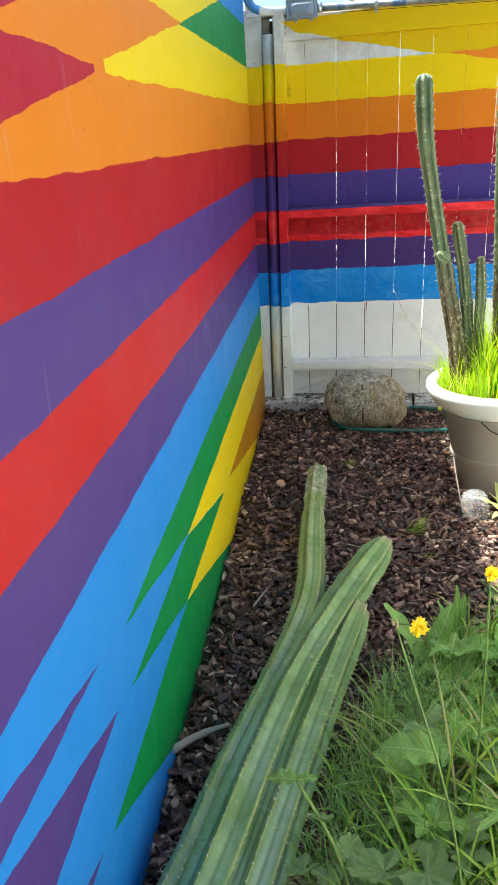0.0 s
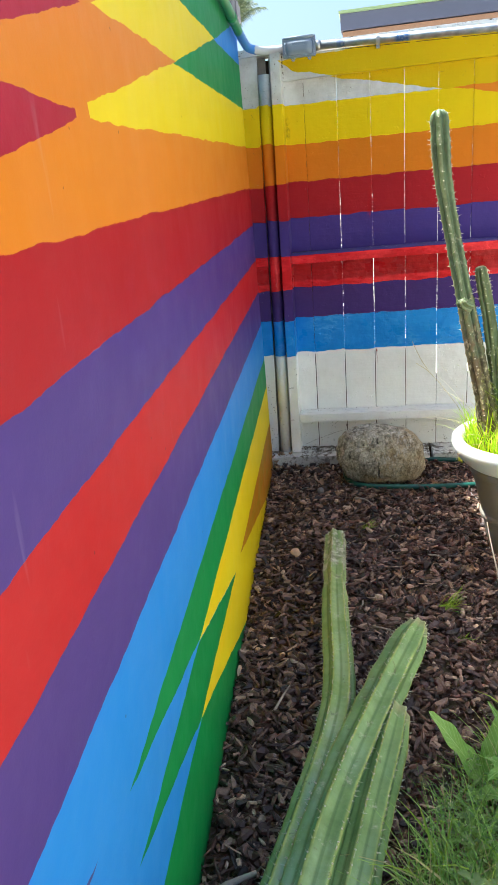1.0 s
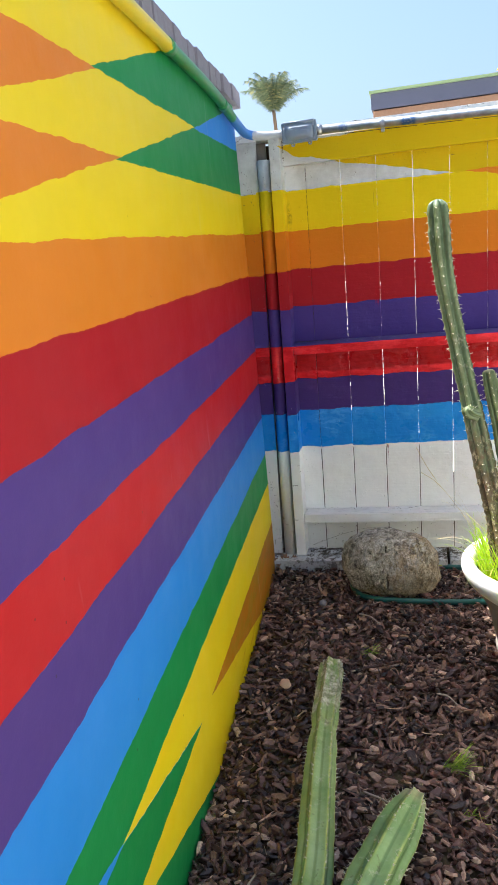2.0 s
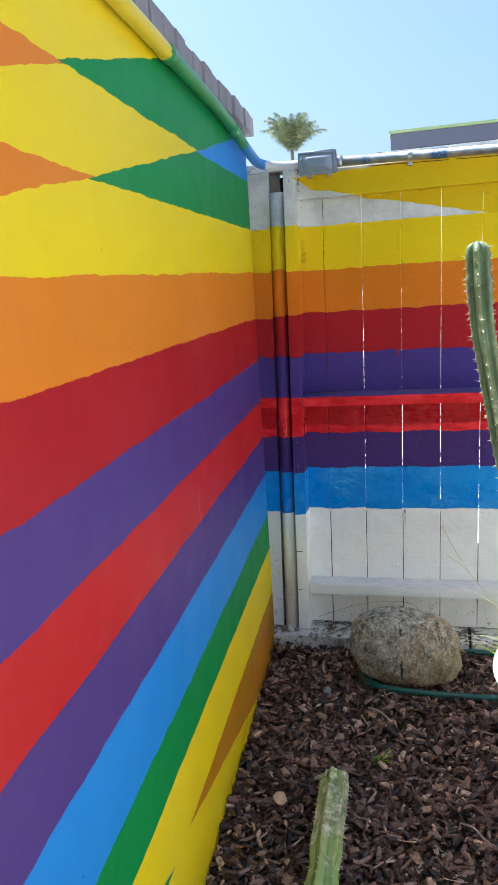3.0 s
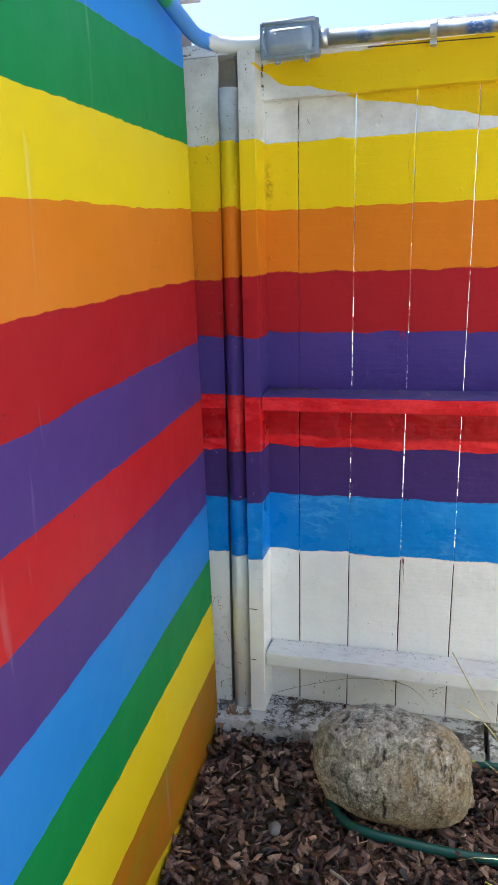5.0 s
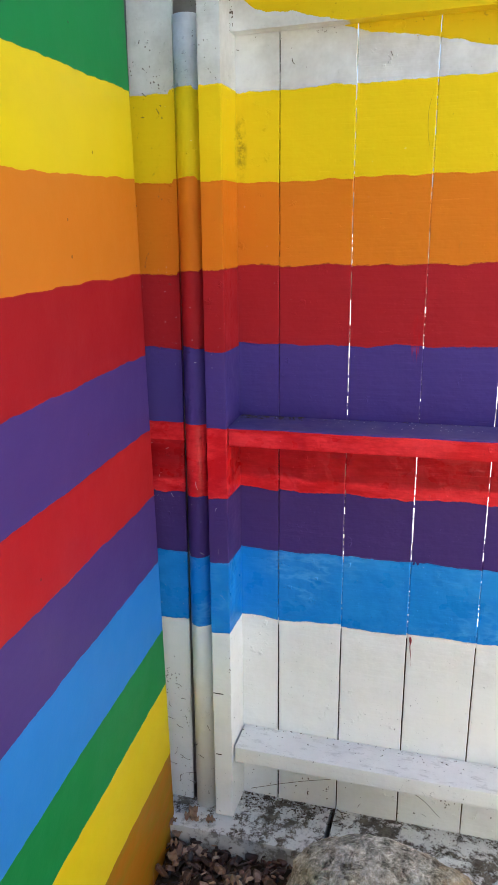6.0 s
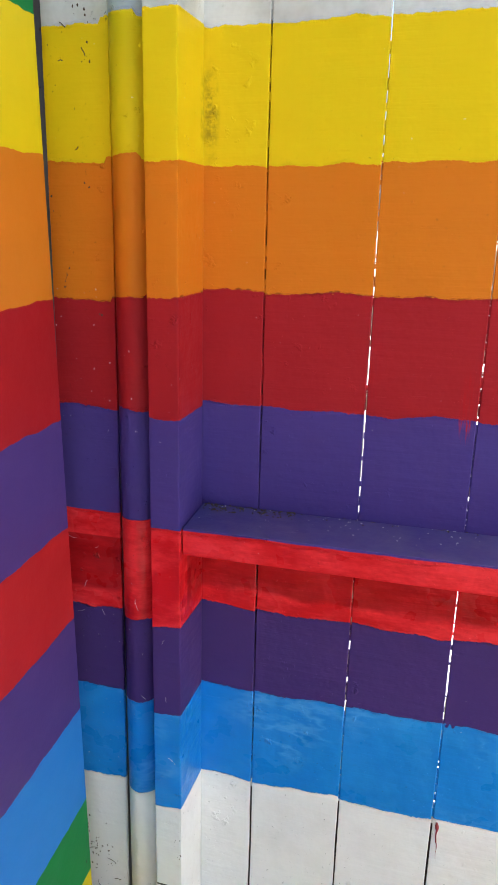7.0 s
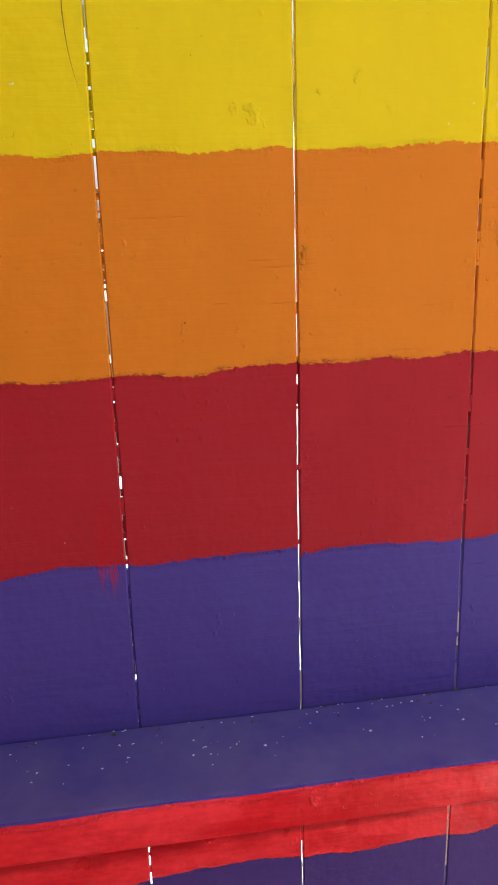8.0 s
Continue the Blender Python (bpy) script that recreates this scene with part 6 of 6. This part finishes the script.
crumbs("crumbs", "dark crumbs of litter on the fence rails", GRIME, [(170, (.062, .20), (3.572, 3.598), 1.0250, .0022), (60, (.2, .9), (3.58, 3.599), 1.0252, .0018), (70, (.05, .9), (3.56, 3.598), .2468, .002),
       (380, (-.12, .95), (3.48, 3.598), .0465, .0022), (200, (.05, .30), (3.55, 3.598), .0465, .003)], 7)
def dabs(name, label, material, spots, seed):
    """Small uneven lumps on an upright face. spots: count, x range, face y, z range, size, how much taller than wide."""
    rg = random.Random(seed)
    vs, fs = [], []
    for count, (x0, x1), y, (z0, z1), size, tall_ in spots:
        while count > 0:
            cx, cz = rg.uniform(x0, x1), rg.uniform(z0, z1)
            for _ in range(rg.choice((1, 1, 1, 2, 3, 7))):
                count -= 1
                c = Vector((min(x1, max(x0, cx + rg.gauss(0, size * 3))), y + 0.0002, cz + rg.gauss(0, size * 5)))
                r = size * rg.uniform(0.35, 1.25)
                o, m = len(vs), 7
                turn = rg.uniform(-.5, .5)
                for k in range(m):
                    a = 2 * math.pi * k / m
                    q = r * rg.uniform(.65, 1.3)
                    px, pz = math.cos(a) * q, math.sin(a) * q * tall_
                    vs.append(c + Vector((px * math.cos(turn) - pz * math.sin(turn), 0, px * math.sin(turn) + pz * math.cos(turn))))
                vs.append(c + Vector((rg.uniform(-.3, .3) * r, -r * rg.uniform(.25, .6), rg.uniform(-.3, .3) * r)))
                fs += [(o + k, o + m, o + (k + 1) % m) for k in range(m)]
    return tagged(raw(name, vs, fs, material, smooth=True), label, "paint", kind="stuff")


dabs("paint_lumps", "small lumps of dried paint on the fence boards", FENCE_PAINT, [(620, (.07, 1.25), FENCE_Y, (.28, 1.74), .0021, 1.6), (70, (.016, .052), FENCE_Y - .094, (.3, 1.7), .0014, 1.8), (80, (-.138, -.066), FENCE_Y - .056, (.3, 1.75), .0015, 1.8)], 17)
# the 60 beside the post are chips and also its gap's painted shade
dabs("dark_specks", "tiny dark specks of grime on the fence, some for a corner's shade", GRIME, [(26, (.07, 1.0), FENCE_Y, (1.10, 1.75), .0006, 1.6), (150, (.06, .95), FENCE_Y, (.05, .20), .0016, 1.4), (70, (-.138, -.066), FENCE_Y - .056, (1.3, 1.85), .0016, 1.5), (60, (.067, .074), FENCE_Y - .0365, (1.755, 1.862), .0013, 1.9), (26, (.016, .064), FENCE_Y - .0945, (1.66, 1.86), .0009, 1.6), (26, (.07, .9), FENCE_Y, (1.67, 1.752), .0008, 1.4), (40, (.07, .9), FENCE_Y - .0005, (1.748, 1.757), .0010, .6), (90, (-.14, -.075), FENCE_Y - .056, (.05, .45), .0015, 1.7), (26, (.016, .046), FENCE_Y - .094, (.1, 1.7), .0010, 1.6)], 23)
crumbs("paint_chips", "small pale paint chips on the fence rail", WEB, [(120, (.062, 1.2), (3.54, 3.57), 1.0225, .0014), (110, (.062, 1.2), (3.57, 3.598), 1.0245, .0014)], 9)

VINE = make_plain("dry_brown_stem", lin(96, 78, 58), 0.9, 0.4, 40.0)
vine = thing("dry_vine", "thin dead brown vine stuck across the fence foot", "vine")
part("stem", sweep(smooth_path([(0.06, 3.597, .062), (0.146, 3.5965, .096), (0.232, 3.597, .124), (0.315, 3.5965, .144), (0.43, 3.597, .146)], 6), lambda u: 0.0006 - 0.0003 * u, 6), VINE, vine)
part("shoot", sweep(smooth_path([(0.41, 3.5965, .150), (0.468, 3.5955, .130), (0.517, 3.5965, .083)], 6), lambda u: 0.0008 - 0.0004 * u, 6), VINE, vine)

# ------------------------------------------------------------------ distance
house = thing("neighbour_house", "flat-roofed house with slate fascia, green edge and wood siding", "house", at=(0.07, 11.5, 0))
part("wall", box(0.35, 12, 0.3, 8, 0, 3.05), STUCCO, house)
for k in range(5):
    part("siding_board", box(0.02, 12.2, -0.01, 0.3, 2.67 + .105 * k, 2.77 + .105 * k, 0.006), SIDING, house)
part("fascia", box(0.0, 12.3, -0.06, 0.3, 3.20, 3.398), SLATE, house, "slate blue fascia board")
part("roof_edge", box(-0.02, 12.32, -0.09, 8.2, 3.401, 3.436), LIME, house, "pale green metal roof edge")


def palm():
    t = thing("palm_tree", "distant palm with a thin trunk and feathery upswept crown", "palm tree", at=(-9.45, 60.0, 0))
    part("trunk", sweep(smooth_path([(0, 0, 0), (0.15, 0, 6.0), (-.05, 0, 12.0)], 10), lambda u: 0.17 - 0.04 * u, 12), TRUNK, t, smooth=True)
    rn = random.Random(6)
    vs, fs = [], []
    for k in range(36):
        az = k * 2.4 + rn.uniform(-.3, .3)
        el = 0.85 + 0.62 * (k / 35) ** 0.7
        d = Vector((math.cos(az), math.sin(az), 0))
        ln = rn.uniform(2.6, 3.3)
        p, ang = Vector((0, 0, 11.9)), el
        pts = []
        for i in range(13):
            pts.append(p.copy())
            p = p + (d * math.cos(ang) + Vector((0, 0, math.sin(ang)))) * ln / 12
            ang -= 0.01 + 0.017 * i
        for i in range(2, 13):
            tdir = (pts[i] - pts[i - 1]).normalized()
            side = tdir.cross(Vector((0, 0, 1))).normalized()
            for sg in (-1, 1):
                for q in range(6):
                    b = pts[i - 1].lerp(pts[i], q / 6)
                    l2 = 0.62 * math.sin(math.pi * (i / 14) ** .8) + 0.12
                    e = b + (side * sg * rn.uniform(.3, .9) + tdir * 0.55 + Vector((0, 0, rn.uniform(-1.0, -.2)))).normalized() * l2 * rn.uniform(.8, 1.2)
                    o = len(vs)
                    vs += [b, b + tdir * 0.065, e]
                    fs += [(o, o + 1, o + 2)]
            o = len(vs)
            vs += [pts[i - 1] - side * .03, pts[i - 1] + side * .03, pts[i]]
            fs += [(o, o + 1, o + 2)]
    raw("crown", vs, fs, FRONDS, t, "feathery grey-green fronds")


palm()


def far_tree():
    t = thing("tree", "distant tree with yellowing autumn leaves", "tree", at=(5.25, 25.0, 0))
    limbs = sweep(smooth_path([(0, 0, 0), (.1, 0, 2.5), (0, 0, 4.6)], 8), lambda u: .2 - .12 * u, 10)
    rn = random.Random(9)
    tips = []
    for k in range(9):
        az = rn.uniform(0, 6.28)
        e = Vector((math.cos(az) * rn.uniform(.6, 1.3), math.sin(az) * rn.uniform(.6, 1.3), rn.uniform(4.4, 5.75)))
        sweep(smooth_path([(0, 0, rn.uniform(2.6, 4.2)), tuple(e * 0.5 + Vector((0, 0, 2.2))), tuple(e)], 6), lambda u: .06 - .045 * u, 7, bm=limbs)
        tips.append(e)
    part("trunk", limbs, TRUNK, t, smooth=True)
    vs, fs = [], []
    for _ in range(15000):
        c = rn.choice(tips) + Vector((rn.gauss(0, .42), rn.gauss(0, .42), rn.gauss(0, .34)))
        a = Vector((rn.gauss(0, 1), rn.gauss(0, 1), rn.gauss(0, 1))).normalized() * rn.uniform(.045, .085)
        b = a.orthogonal().normalized() * a.length * .6
        o = len(vs)
        vs += [c - a, c + b, c + a, c - b]
        fs += [(o, o + 1, o + 2, o + 3)]
    raw("crown", vs, fs, CROWN, t, "loose crown of yellowing leaves")


far_tree()
